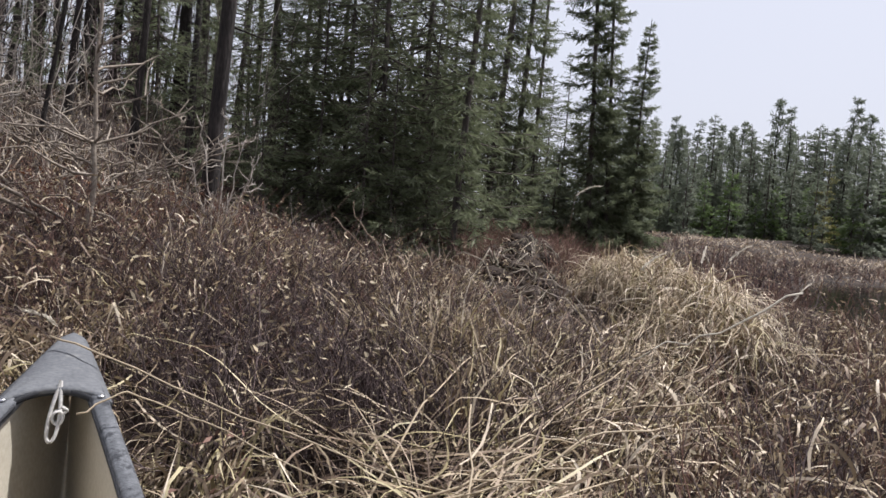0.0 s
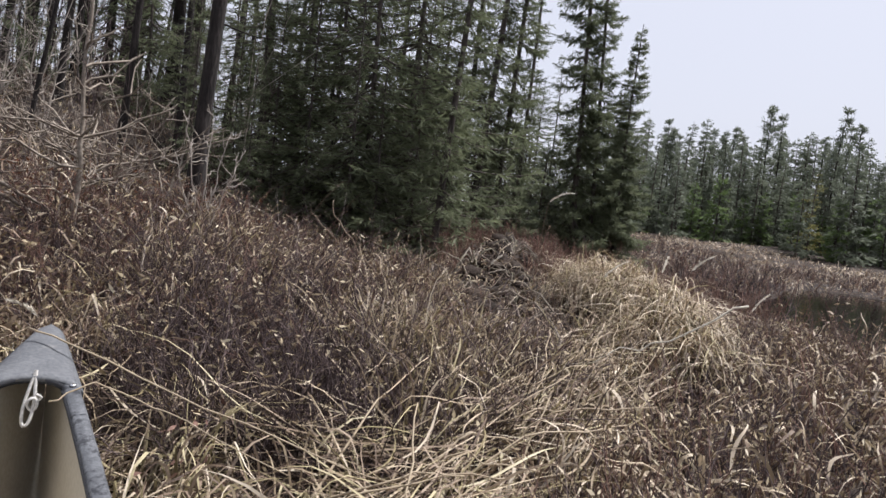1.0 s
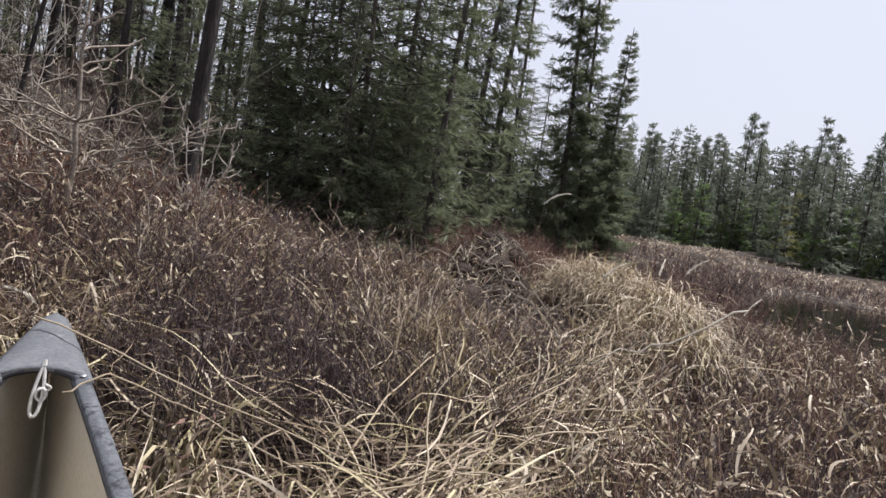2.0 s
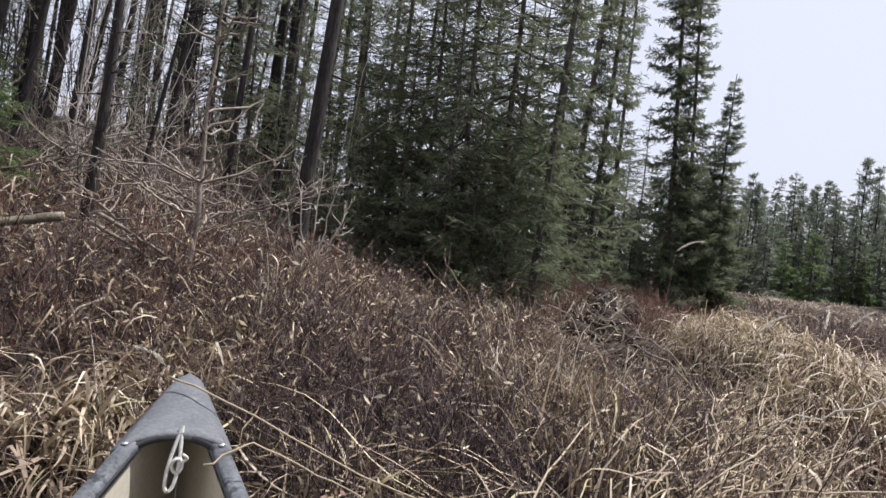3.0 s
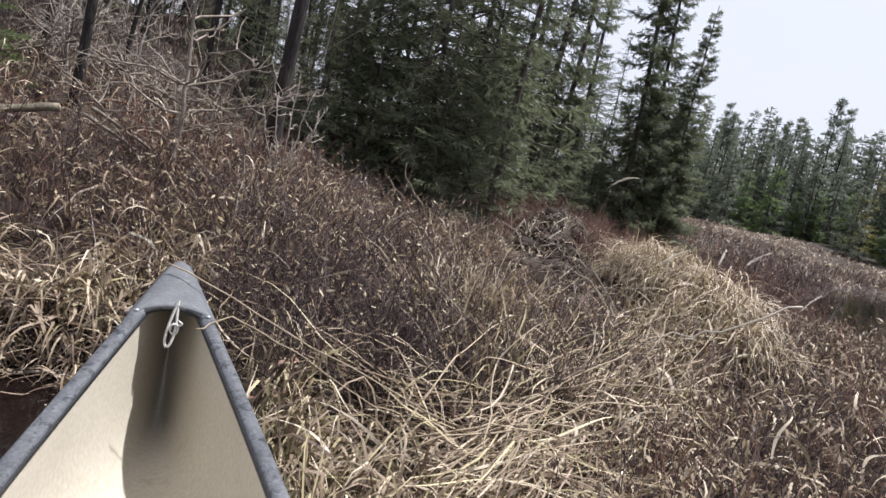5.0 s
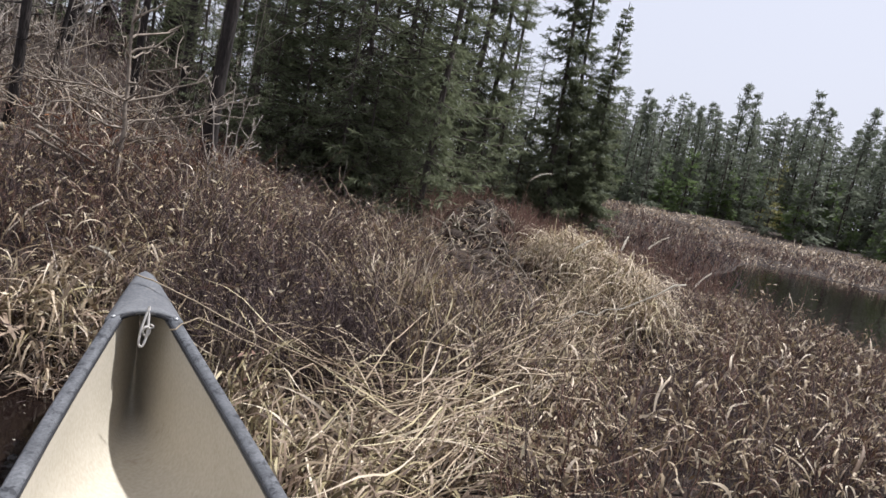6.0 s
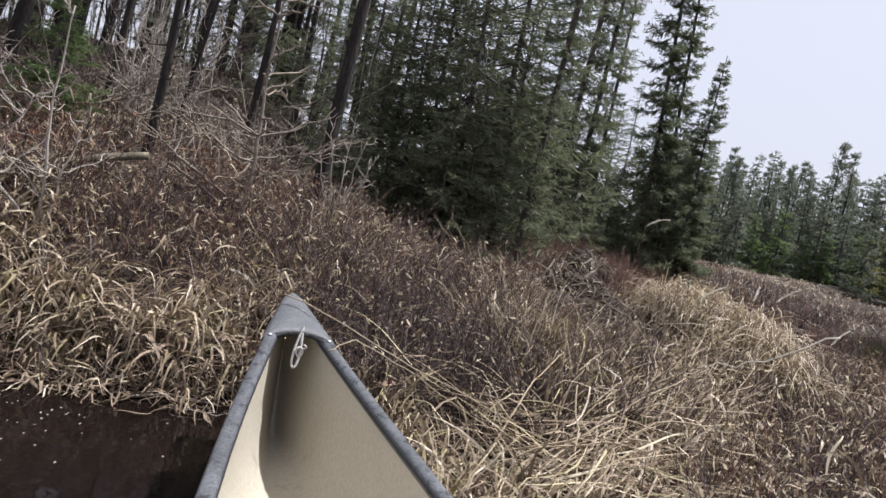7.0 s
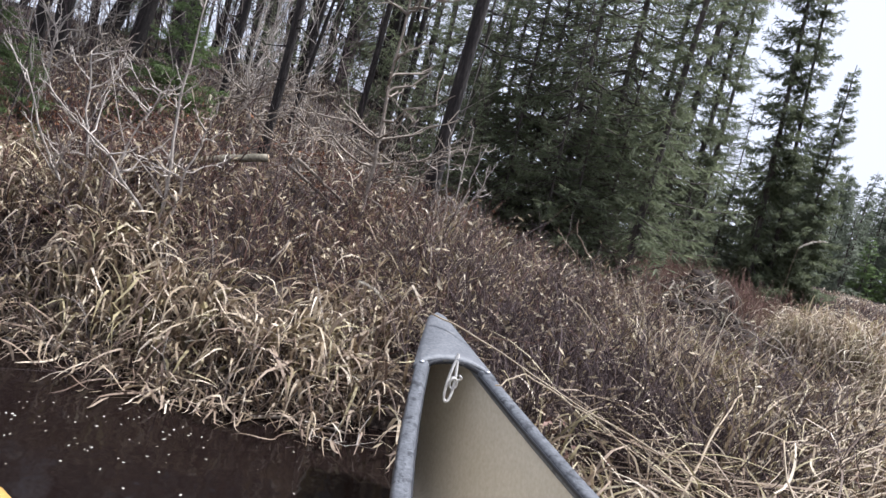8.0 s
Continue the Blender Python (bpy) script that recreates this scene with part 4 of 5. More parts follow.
# dark sweet-gale thicket behind the bow
foot = scatter(2300, -2.4, 1.5, 2.35, 4.6, 31, lambda x, y, r: (y > 2.35 + 0.25 * np.clip(-x, 0, 1)) & (y < 4.6 - 1.3 * np.clip(-x, 0, 1)) & (wave(x, y, 8.0, 4.0) > r.uniform(-1.1, 0.1, len(x))))
brush("gale_thicket", foot, r.uniform(0.26, 0.46, len(foot)) * trail(foot[:, 0], foot[:, 1]), [TWIG, TWIG, TWIG, TWIG, TWIG_RED, TWIG_RED], "dark leafless sweet-gale thicket with dry leaves", 32, stems=2, leaf=4.5, sides_per=3, lean=0.7, curl=0.7)
foot = scatter(1800, -0.3, 1.6, 1.4, 3.5, 33, lambda x, y, r: (y > 0.74 + 0.94 * x + 0.2 * r.uniform(-1, 1, len(x))) & (y > 1.8 - 0.4 * x))
brush("dark_brush", foot, r.uniform(0.22, 0.42, len(foot)) * trail(foot[:, 0], foot[:, 1]), [TWIG], "dark bare brush beside the flattened sedge", 34, stems=3, leaf=1.3, lean=0.65, curl=0.6, sides_per=3)
# low purplish brush on the right
foot = scatter(2000, 0.7, 4.2, 0.8, 3.4, 35, lambda x, y, r: y < 0.95 * x + 0.5 + 0.25 * r.uniform(-1, 1, len(x)))
brush("low_brush", foot, r.uniform(0.2, 0.42, len(foot)), [TWIG, TWIG, TWIG_RED], "low purplish-brown brush with pale leaves", 36, stems=2, leaf=4.0, lean=0.5, curl=0.5, sides_per=3)
foot = scatter(2300, 2.3, 9.0, 2.4, 10, 37)
brush("marsh_brush", foot, r.uniform(0.14, 0.3, len(foot)) * (1 - 0.6 * smooth(4.5, 7.5, 0.77 * foot[:, 0] + 0.64 * foot[:, 1])), [TWIG, TWIG_RED], "brown leafless brush on the marsh", 38, stems=2, leaf=1.5, thick=0.003, near=False)
foot = scatter(1500, 1.9, 5.6, 5.0, 8.6, 39)
brush("red_osier", foot, r.uniform(0.2, 0.42, len(foot)), [TWIG_RED], "reddish bare shrubs below the spruces", 40, stems=2, leaf=0.5, thick=0.003, near=False)
foot = scatter(2000, -5.5, 2.0, 3.9, 9.5, 41, lambda x, y, r: wave(x, y, 2.4, 5.0) > r.uniform(-1.1, 0.3, len(x)))
brush("slope_brush", foot, r.uniform(0.1, 0.28, len(foot)), [TWIG, TWIG_RED, TWIG, TWIG_GREY], "bare brown undergrowth on the slope", 42, stems=2, leaf=3.0, thick=0.003, near=False)
foot = scatter(150, -4.5, -0.3, 3.0, 8.0, 43)
brush("slope_saplings", foot, r.uniform(0.5, 1.0, len(foot)), [TWIG, TWIG_GREY], "bare grey-brown saplings on the bank", 44, stems=1, leaf=0.6, thick=0.003)
foot = scatter(900, -3.6, 0.4, 2.9, 5.4, 58, lambda x, y, r: wave(x, y, 6.0, 1.0) > r.uniform(-0.9, 0.4, len(x)))
brush("slope_tangle", foot, r.uniform(0.1, 0.3, len(foot)), [TWIG, TWIG_RED, TWIG], "reddish-brown bare tangle on the lower slope", 59, stems=2, leaf=6.0, thick=0.0028, lean=0.8, curl=0.6, near=False)
foot = scatter(190, -11, 0.5, 6.5, 15, 64)
brush("wood_twigs", foot, r.uniform(1.2, 3.4, len(foot)), [TWIG, TWIG_GREY, TWIG], "fine bare saplings standing among the pines", 65, stems=1, sides_per=16, leaf=0, thick=0.008, lean=0.12, curl=0.15, near=False)
# low brown brush between the spruces and the far shore
def beyond(x, y, r):
    q = 0.77 * x + 0.64 * y
    return (q > 7.0) & (q < 21.0) & (np.arctan2(x, y) > 0.5) & (r.uniform(0, 1, len(x)) < 0.5 + 0.5 * smooth(17, 12, q))
foot = scatter(2600, 4.5, 24, 5.5, 24, 66, beyond)
brush("far_brush", foot, r.uniform(0.16, 0.36, len(foot)), [TWIG, TWIG_RED, TWIG], "brown leafless brush towards the far shore", 67, stems=2, sides_per=3, leaf=1.5, thick=0.007, lean=0.5, curl=0.4, near=False)
# rusty leaf patches on the slope
rb = np.random.default_rng(72)
cx = np.array([(-0.75, 3.95), (-1.9, 3.7), (-0.2, 4.45), (-2.6, 3.5)])[rb.integers(0, 4, 420)] + rb.normal(0, 0.2, (420, 2))
foot = np.column_stack([cx, land(cx[:, 0], cx[:, 1]) - 0.01])
brush("rusty_brush", foot, rb.uniform(0.16, 0.36, len(foot)), [TWIG_RED], "rust-red leafy brush on the slope", 73, stems=2, leaf=5.0, leaf_mat=RUST_LEAF, lean=0.7, curl=0.6, sides_per=3)
# low dark twigs and straw scraps on the bare mud
rm = np.random.default_rng(68)
x, y = rm.uniform(1.3, 3.2, 900), rm.uniform(3.8, 6.6, 900)
w = mud(x, y) < 1.1
foot = np.column_stack([x[w], y[w], land(x[w], y[w]) - 0.01])
brush("mud_twigs", foot, rm.uniform(0.05, 0.16, len(foot)), [TWIG, TWIG_RED], "dark twigs and roots littering the mud", 69, stems=1, leaf=2.0, lean=1.1, curl=0.8, sides_per=3)
# tangle of old stems hanging over the water's edge
x = r.uniform(-2.9, -0.5, 700)
y = 2.2 + 0.42 * np.maximum(-1.15 - x, 0) + r.normal(0.0, 0.10, 700)
foot = np.column_stack([x, y, np.maximum(land(x, y), -0.03)])[clear_of_canoe(x, y)]
brush("bank_tangle", foot, r.uniform(0.12, 0.34, len(foot)), [TWIG, TWIG_GREY, STRAW_OLD], "tangle of old stems over the water's edge", 46, stems=1, leaf=2.0, lean=0.9, curl=0.8, sides_per=3)
n = 1000
x = r.uniform(-2.9, -0.5, n)
y = 2.18 + 0.42 * np.maximum(-1.15 - x, 0) + r.normal(0.0, 0.13, n)
foot = np.column_stack([x, y, np.maximum(land(x, y), 0.0)])
sedge("bank_sedge", foot, r.uniform(0.14, 0.34, n), r.uniform(0.3, 1.2, n), r.uniform(0.6, 2.4, n), r.normal(-1.5, 1.1, n), r.uniform(0.005, 0.013, n), [STRAW_OLD, STRAW_OLD, STRAW],
      "old brown sedge drooping into the water", 47, kink=0.4)
# short pale wisps curling out of the low brush and the thicket
foot = scatter(1900, 0.8, 4.2, 0.8, 3.4, 48, lambda x, y, r: y < 0.95 * x + 0.6)
n = len(foot)
foot[:, 2] += r.uniform(0.05, 0.22, n)
sedge("brush_wisps", foot, r.uniform(0.07, 0.24, n), r.uniform(0.0, 1.0, n), r.uniform(0.8, 3.0, n), r.uniform(-3.1, 3.1, n), r.uniform(0.006, 0.015, n), [STRAW, STRAW_OLD, STRAW],
      "pale grass wisps curling out of low brush", 49)
foot = scatter(1100, -2.2, 1.6, 2.3, 4.2, 50, lambda x, y, r: hollow(x, y) > r.uniform(0.5, 1.6, len(x)))
n = len(foot)
foot[:, 2] += r.uniform(0.08, 0.3, n) * trail(foot[:, 0], foot[:, 1]) ** 2
sedge("thicket_wisps", foot, r.uniform(0.08, 0.3, n), r.uniform(0.0, 1.1, n), r.uniform(0.8, 3.0, n), r.uniform(-3.1, 3.1, n), r.uniform(0.004, 0.011, n), [STRAW_OLD, STRAW, STRAW_OLD],
      "dry grass wisps caught in the thicket", 51)
# sedge fringes of the channel
def fringe(x, y, r):
    q = 0.77 * x + 0.64 * y
    return ((q > 4.6) & (q < 8.6)) | ((q > 14.8) & (q < 16.4))
foot = scatter(9000, 3.0, 20, 1.0, 18, 52, fringe, dry=-0.02)
n = len(foot)
sedge("channel_sedge", foot, r.uniform(0.08, 0.24, n), r.uniform(0.2, 1.0, n), r.uniform(0.3, 1.8, n), r.uniform(-3.1, 3.1, n), r.uniform(0.006, 0.014, n), [STRAW_OLD, STRAW_OLD, STRAW],
      "short brown sedge fringing the channel", 53, k=4)
def far_fringe(x, y, r):
    q = 0.77 * x + 0.64 * y
    return (q > 14.8) & (q < 20.5)
foot = scatter(5000, 6.0, 26, 3.0, 24, 74, far_fringe, dry=-0.06)
n = len(foot)
foot[:, 2] = np.maximum(foot[:, 2], -0.01)
sedge("far_bank_sedge", foot, r.uniform(0.12, 0.32, n), r.uniform(0.1, 0.8, n), r.uniform(0.3, 1.6, n), r.uniform(-3.1, 3.1, n), r.uniform(0.012, 0.03, n), [STRAW_OLD, STRAW_OLD, STRAW],
      "brown sedge on the channel's far bank", 75, k=4)


# ---- single things on the bank ----
def stick(points, r0, r1, k=10, wob=0.0, seed=0):
    """A tapering round pole through the given points, as a Heap."""
    h = Heap()
    tubes(h, bent(points, k, wob, seed)[None], np.linspace(r0, r1, k)[None], 8, cap=True)
    return h


def bent(points, k=10, wob=0.0, seed=0):
    pts = np.array(points, float)
    t = np.linspace(0, len(pts) - 1, k)
    i = np.minimum(t.astype(int), len(pts) - 2)
    f = (t - i)[:, None]
    f = f * f * (3 - 2 * f) * 0.4 + f * 0.6
    P = pts[i] * (1 - f) + pts[i + 1] * f
    if wob:
        P[1:-1] += np.random.default_rng(seed).normal(0, wob, (k - 2, 3))
    return P


def bare_shrub(name, x, y, stems, label, mat, twig_len=0.25, twigs=9, up=0.5, seed=0, r0=0.006, category="shrub", group="", sink=0.03, sub=3):
    """Stems given as lists of offsets from the foot, each with a spray of side twigs."""
    r = np.random.default_rng(seed)
    top = empty(name, pose(x, y, ground_at(x, y) - sink), label, category, group)
    for line in stems:
        P = bent([(0, 0, 0)] + list(line), 14, 0.006, int(r.integers(0, 999)))
        h = Heap()
        tubes(h, P[None], (np.linspace(1, 0.3, 14) * r0)[None], 6, cap=True)
        part("stem", h, mat, top)
        t = r.uniform(0.25, 1.0, twigs)
        C = line_at(P, t)
        az = r.uniform(-3.14, 3.14, twigs)
        D = unit(np.stack([np.cos(az), np.sin(az), r.uniform(-0.1, up * 2, twigs)], 1))
        L = twig_len * r.uniform(0.4, 1.2, twigs) * (1.25 - 0.7 * t)
        s = np.linspace(0, 1, 6)
        Q = C[:, None] + D[:, None] * (L[:, None] * s)[:, :, None]
        Q[:, :, 2] += up * 0.5 * L[:, None] * s ** 2
        Q[:, 1:] += r.normal(0, 0.035, (twigs, 5, 3)) * L[:, None, None]
        for w in range(twigs):
            h = Heap()
            tubes(h, Q[w:w + 1], (r0 * 0.5) * np.linspace(1, 0.35, 6)[None], 4)
            m = sub
            if not m:
                part("twig", h, mat, top)
                continue
            b = np.full(sub, w)
            j = r.integers(1, 5, m)
            D2 = unit(unit(Q[b, j + 0] - Q[b, j - 1]) + r.normal(0, 0.6, (m, 3)) + np.array([0, 0, 0.2]))
            L2 = L[b] * r.uniform(0.15, 0.5, m)
            s3 = np.linspace(0, 1, 4)
            Q2 = Q[b, j][:, None] + D2[:, None] * (L2[:, None] * s3)[:, :, None]
            Q2[:, 1:] += r.normal(0, 0.05, (m, 3, 3)) * L2[:, None, None]
            tubes(h, Q2, (r0 * 0.3) * np.linspace(1, 0.4, 4)[None] * np.ones((m, 1)), 3)
            part("twig", h, mat, top)
    return top


# cut pole jutting from the slope
def cut_log():
    a, b = Vector((-1.20, 3.26, 0.87)), Vector((-1.61, 3.09, 0.745))
    top = empty("cut_log", Matrix.Translation(b), "bleached cut log jutting from the slope brush", "log")
    d = a - b
    h = stick([(0, 0, 0), d * 0.5 + Vector((0, 0, 0.012)), d], 0.0165, 0.0215, 12, 0.002, 3)
    log = part("log", h, LOG_BARK, top)
    bm = bmesh.new()
    m = Matrix.Translation(d + d.normalized() * 0.001) @ d.to_track_quat("Z", "Y").to_matrix().to_4x4()
    bmesh.ops.create_cone(bm, cap_ends=True, segments=14, radius1=0.0208, radius2=0.0195, depth=0.006, matrix=m)
    part("cut_face", bm, CUT_WOOD, log, "pale freshly cut end")
    return top


cut_log()
for k, (a, b) in enumerate((((-1.05, 3.24, 0.90), (-0.72, 3.57, 0.66)), ((-1.09, 3.26, 0.86), (-0.77, 3.60, 0.62)), ((-0.2, 4.2, ground_at(-0.2, 4.2) + 0.13), (-1.05, 3.6, ground_at(-1.05, 3.6) + 0.09)))):
    ob = new("fallen_pole", stick([a, ((a[0] + b[0]) / 2, (a[1] + b[1]) / 2, (a[2] + b[2]) / 2 + 0.015), b], 0.010, 0.006, 12, 0.004, k).mesh("fallen_pole", [DEADWOOD]))
    tagged(ob, "thin bleached pole lying down the slope", "pole", "fallen poles")

# dead larch sapling with pale curved limbs
bare_shrub("dead_sapling", -0.68, 3.43, [[(0.01, 0, 0.5), (0.0, 0.02, 1.0), (0.03, 0.0, 1.75)]], "dead pale sapling with upcurved bare limbs", DEADWOOD, 0.45, 24, 0.3, 51, 0.016, "sapling", sub=2)
bare_shrub("dead_sapling", -0.95, 3.75, [[(-0.2, 0, 0.25), (-0.45, -0.05, 0.45)], [(0.25, -0.1, 0.22), (0.5, -0.15, 0.3)]], "fallen dead sapling with bleached limbs", DEADWOOD, 0.42, 12, 0.3, 52, 0.011, "sapling", sub=3)
for k, (x, y, a) in enumerate(((-1.05, 4.25, 0.3), (-0.45, 4.5, 2.6), (-1.75, 4.45, 2.9), (-2.3, 4.1, 0.2), (-0.75, 4.9, 3.3), (-1.9, 5.2, 0.9))):
    c_, s_ = math.cos(a), math.sin(a)
    bare_shrub("dead_sapling", x, y, [[(0.3 * c_, 0.3 * s_, 0.22), (0.65 * c_, 0.65 * s_, 0.32), (1.0 * c_, 1.0 * s_, 0.5)], [(-0.1 * c_, 0.15, 0.3), (-0.3 * c_, 0.2, 0.6)]], "fallen dead sapling with bleached limbs", DEADWOOD, 0.5, 10, 0.35, 160 + k, 0.013, "sapling", sub=3)
# twisted alder tips in the middle
bare_shrub("alder_shrub", -0.15, 4.06, [[(-0.03, 0, 0.36), (-0.10, 0.0, 0.8)], [(0.02, 0, 0.38), (0.04, 0.02, 0.86)], [(0.06, 0, 0.3), (0.14, 0, 0.74)], [(-0.06, 0.02, 0.28), (-0.16, 0, 0.62)], [(0.1, 0.02, 0.3), (0.2, 0, 0.6)]],
           "twisted greyish alder shrub with knobbly tips", TWIG_GREY, 0.16, 8, 0.7, 53, 0.008)
# pale forked stems at the left shore
bare_shrub("willow_shrub", -1.5, 2.75, [[(0.0, 0, 0.4), (-0.01, 0, 0.75), (0.02, -0.01, 1.15)], [(-0.06, -0.02, 0.2), (-0.22, -0.1, 0.42), (-0.42, -0.22, 0.62)], [(0.05, 0, 0.3), (0.12, 0.02, 0.62)]],
           "pale bare willow shrub with forked stems", TWIG_GREY, 0.24, 9, 0.6, 54, 0.009)
bare_shrub("willow_shrub", -1.85, 2.85, [[(-0.05, 0, 0.4), (-0.1, 0, 0.8)], [(0.1, 0, 0.35), (0.2, 0.05, 0.7)], [(-0.2, 0, 0.3), (-0.35, 0, 0.65)]], "grey bare willow shrub on the bank", TWIG_GREY, 0.28, 10, 0.6, 55, 0.008)
rs = np.random.default_rng(56)
for k in range(24):
    x, y = rs.uniform(-5.2, -1.3), rs.uniform(3.9, 7.5)
    if abs(math.degrees(math.atan2(x, y)) + 27) < 5:
        x -= 0.9
    st = [[(rs.normal(0, 0.08), rs.normal(0, 0.05), 0.5), (rs.normal(0, 0.25), rs.normal(0, 0.1), rs.uniform(1.0, 2.1))] for _ in range(3)]
    bare_shrub("bare_shrub", x, y, st, "bare grey-brown shrub under the pines", TWIG_GREY if k % 2 else TWIG, 0.42, 10, 0.6, 60 + k, 0.007, "shrub", "bare shrubs under the pines")
# tall dry stalks with forked tips
bare_shrub("dry_stalk", 1.12, 3.62, [[(-0.12, 0.05, 0.2), (-0.34, 0.12, 0.46), (-0.47, 0.17, 0.62), (-0.49, 0.18, 0.71)], [(-0.2, 0.04, 0.2), (-0.48, 0.1, 0.5), (-0.62, 0.14, 0.62)]], "tall dry forked stalk leaning over the brush", STRAW_OLD, 0.1, 5, 0.6, 57, 0.008, "stalk", "dry stalks", sub=1)
for k, (x, y, dx, dy, z) in enumerate(((1.05, 3.3, -0.12, 0.2, 0.5), (1.0, 3.1, -0.16, 0.15, 0.5), (0.92, 2.9, -0.1, 0.2, 0.46), (0.85, 3.2, -0.1, 0.2, 0.5))):
    bare_shrub("dry_stalk", x, y, [[(dx * 0.5, dy * 0.4, z * 0.6), (dx, dy, z)]], "tall dry stalk in the brush", STRAW, 0.05, 2, 0.6, 90 + k, 0.0045, "stalk", "dry stalks", sub=0)


def plume_reed(x, y, h_, dx, dy, droop, seed, size=0.11):
    """A reed stem with a seed plume hanging from its tip."""
    r = np.random.default_rng(seed)
    top = empty("plume_reed", pose(x, y, ground_at(x, y) - 0.02), "dry reed stem with a pale drooping seed plume", "reed", "plume reeds")
    P = bent([(0, 0, 0), (dx * 0.3, dy * 0.3, h_ * 0.6), (dx * 0.7, dy * 0.7, h_)], 12, 0.002, seed)
    h = Heap()
    tubes(h, P[None], (np.linspace(1, 0.5, 12) * 0.0028)[None], 5, cap=True)
    part("stem", h, STRAW_OLD, top)
    t = np.linspace(0, 1, 12)
    d = unit(np.array([dx, dy, 0.0]) + 1e-6)
    spine = P[-1] + d * (t * size)[:, None] + np.array([0, 0, 1.0]) * (size * (0.9 * t - droop * t ** 2))[:, None]
    h = Heap()
    m = 260
    u_ = r.uniform(0, 1, m)
    C = line_at(spine, u_)
    T = unit(line_at(spine, np.minimum(u_ + 0.1, 1)) - line_at(spine, np.maximum(u_ - 0.1, 0)))
    D = unit(T + r.normal(0, 0.2, (m, 3)))
    S = unit(np.cross(D, r.normal(0, 1, (m, 3))))
    flakes(h, C, D, S, 0.024 * r.uniform(0.6, 1.2, m) * (1.1 - 0.5 * u_), np.full(m, 0.0045))
    part("plume", h, FLUFF, top, "pale fluffy seed plume")


for k, (x, y, h_, dx, dy, dr, sz) in enumerate(((1.92, 3.64, 0.86, 0.08, 0.0, 0.45, 0.17), (1.83, 2.72, 0.55, 0.1, 0.02, 0.3, 0.15), (2.25, 2.75, 0.5, 0.02, 0.02, 0.2, 0.12),
                                                (2.6, 3.1, 0.42, 0.16, 0.02, 0.3, 0.17), (1.7, 3.9, 0.4, 0.05, 0.02, 0.2, 0.09), (2.9, 2.9, 0.42, 0.18, 0.05, 0.25, 0.16),
                                                (-0.42, 2.25, 0.36, -0.1, 0.02, 0.45, 0.10))):
    plume_reed(x, y, h_, dx, dy, dr, 120 + k, sz)


# bleached roots at the muddy runnel
def root_stump(x, y, s, seed):
    """A broken snag with a splintered top, and roots that arch out and bend back to the mud."""
    r = np.random.default_rng(seed)
    top = empty("root_stump", pose(x, y, ground_at(x, y) - 0.03, 0, 0, 0), "bleached broken root stump in dark mud", "stump", "root stumps")
    lean = r.normal(0, 0.05, 2)
    h = Heap()
    P = bent([(0, 0, 0), (lean[0], lean[1], 0.07 * s), (lean[0] * 2.2, lean[1] * 2, 0.15 * s)], 8, 0.004, seed)
    tubes(h, P[None], (np.array([1.5, 1.2, 1.0, 0.95, 0.85, 0.8, 0.6, 0.25]) * 0.026 * s)[None], 9, cap=True)
    part("stump", h, DEADWOOD, top)
    for k in range(4):
        h = Heap()
        d = r.normal(0, 0.02, 2)
        Q = np.array([P[5], P[6] + np.array([d[0], d[1], 0.01]), P[7] + np.array([d[0] * 1.6, d[1] * 1.6, r.uniform(0.01, 0.06) * s])])
        tubes(h, bent(Q, 6, 0.002, seed + k)[None], (np.linspace(1, 0.15, 6) * 0.009 * s)[None], 5, cap=True)
        part("splinter", h, DEADWOOD, top)
    for k in range(9):
        a, L, up = r.uniform(0, 6.28), r.uniform(0.16, 0.42) * s, r.uniform(0.04, 0.16) * s
        dx, dy, z1 = math.cos(a) * L, math.sin(a) * L, ground_at(x + math.cos(a) * L, y + math.sin(a) * L) - ground_at(x, y) + 0.03
        h = Heap()
        Q = bent([(0, 0, 0.03 * s), (dx * 0.35, dy * 0.35, 0.04 + up), (dx * 0.75, dy * 0.75, max(z1, 0.0) + up * 0.7), (dx, dy, z1 - 0.01)], 12, 0.006, int(r.integers(0, 999)))
        tubes(h, Q[None], (np.linspace(1, 0.3, 12) * 0.011 * s)[None], 6, cap=True)
        part("root", h, LOG_BARK if k % 2 else DEADWOOD, top)


for k, (x, y, q) in enumerate(((2.08, 5.25, 1.0), (2.35, 4.95, 0.8), (1.88, 4.65, 0.8), (2.6, 5.6, 0.9), (2.2, 4.5, 0.7))):
    root_stump(x, y, q, k + 1)

# broken clods of peat and torn straw on the hump
r = np.random.default_rng(170)
h = Heap()
th, ph = np.meshgrid(np.linspace(0, 2 * math.pi, 9)[:-1], np.linspace(0.15, 2.6, 5))
ball = np.stack([np.sin(ph) * np.cos(th), np.sin(ph) * np.sin(th), np.cos(ph)], 2).reshape(-1, 3)
quads = [[a * 8 + 8 + b, a * 8 + 8 + (b + 1) % 8, a * 8 + (b + 1) % 8, a * 8 + b] for a in range(4) for b in range(8)] + [[0, 1, 2, 3], [0, 3, 4, 7], [4, 5, 6, 7]]
for k in range(150):
    y = r.uniform(4.0, 6.4)
    x = 0.42 * y + 0.08 + r.normal(0, 0.24)
    size = r.uniform(0.025, 0.095)
    V = ball * (1 + r.normal(0, 0.17, (len(ball), 1))) * np.array([r.uniform(0.7, 1.4), r.uniform(0.7, 1.3), r.uniform(0.4, 0.9)]) * size
    h.add(V + np.array([x, y, ground_at(x, y) + 0.15 * size]), quads)
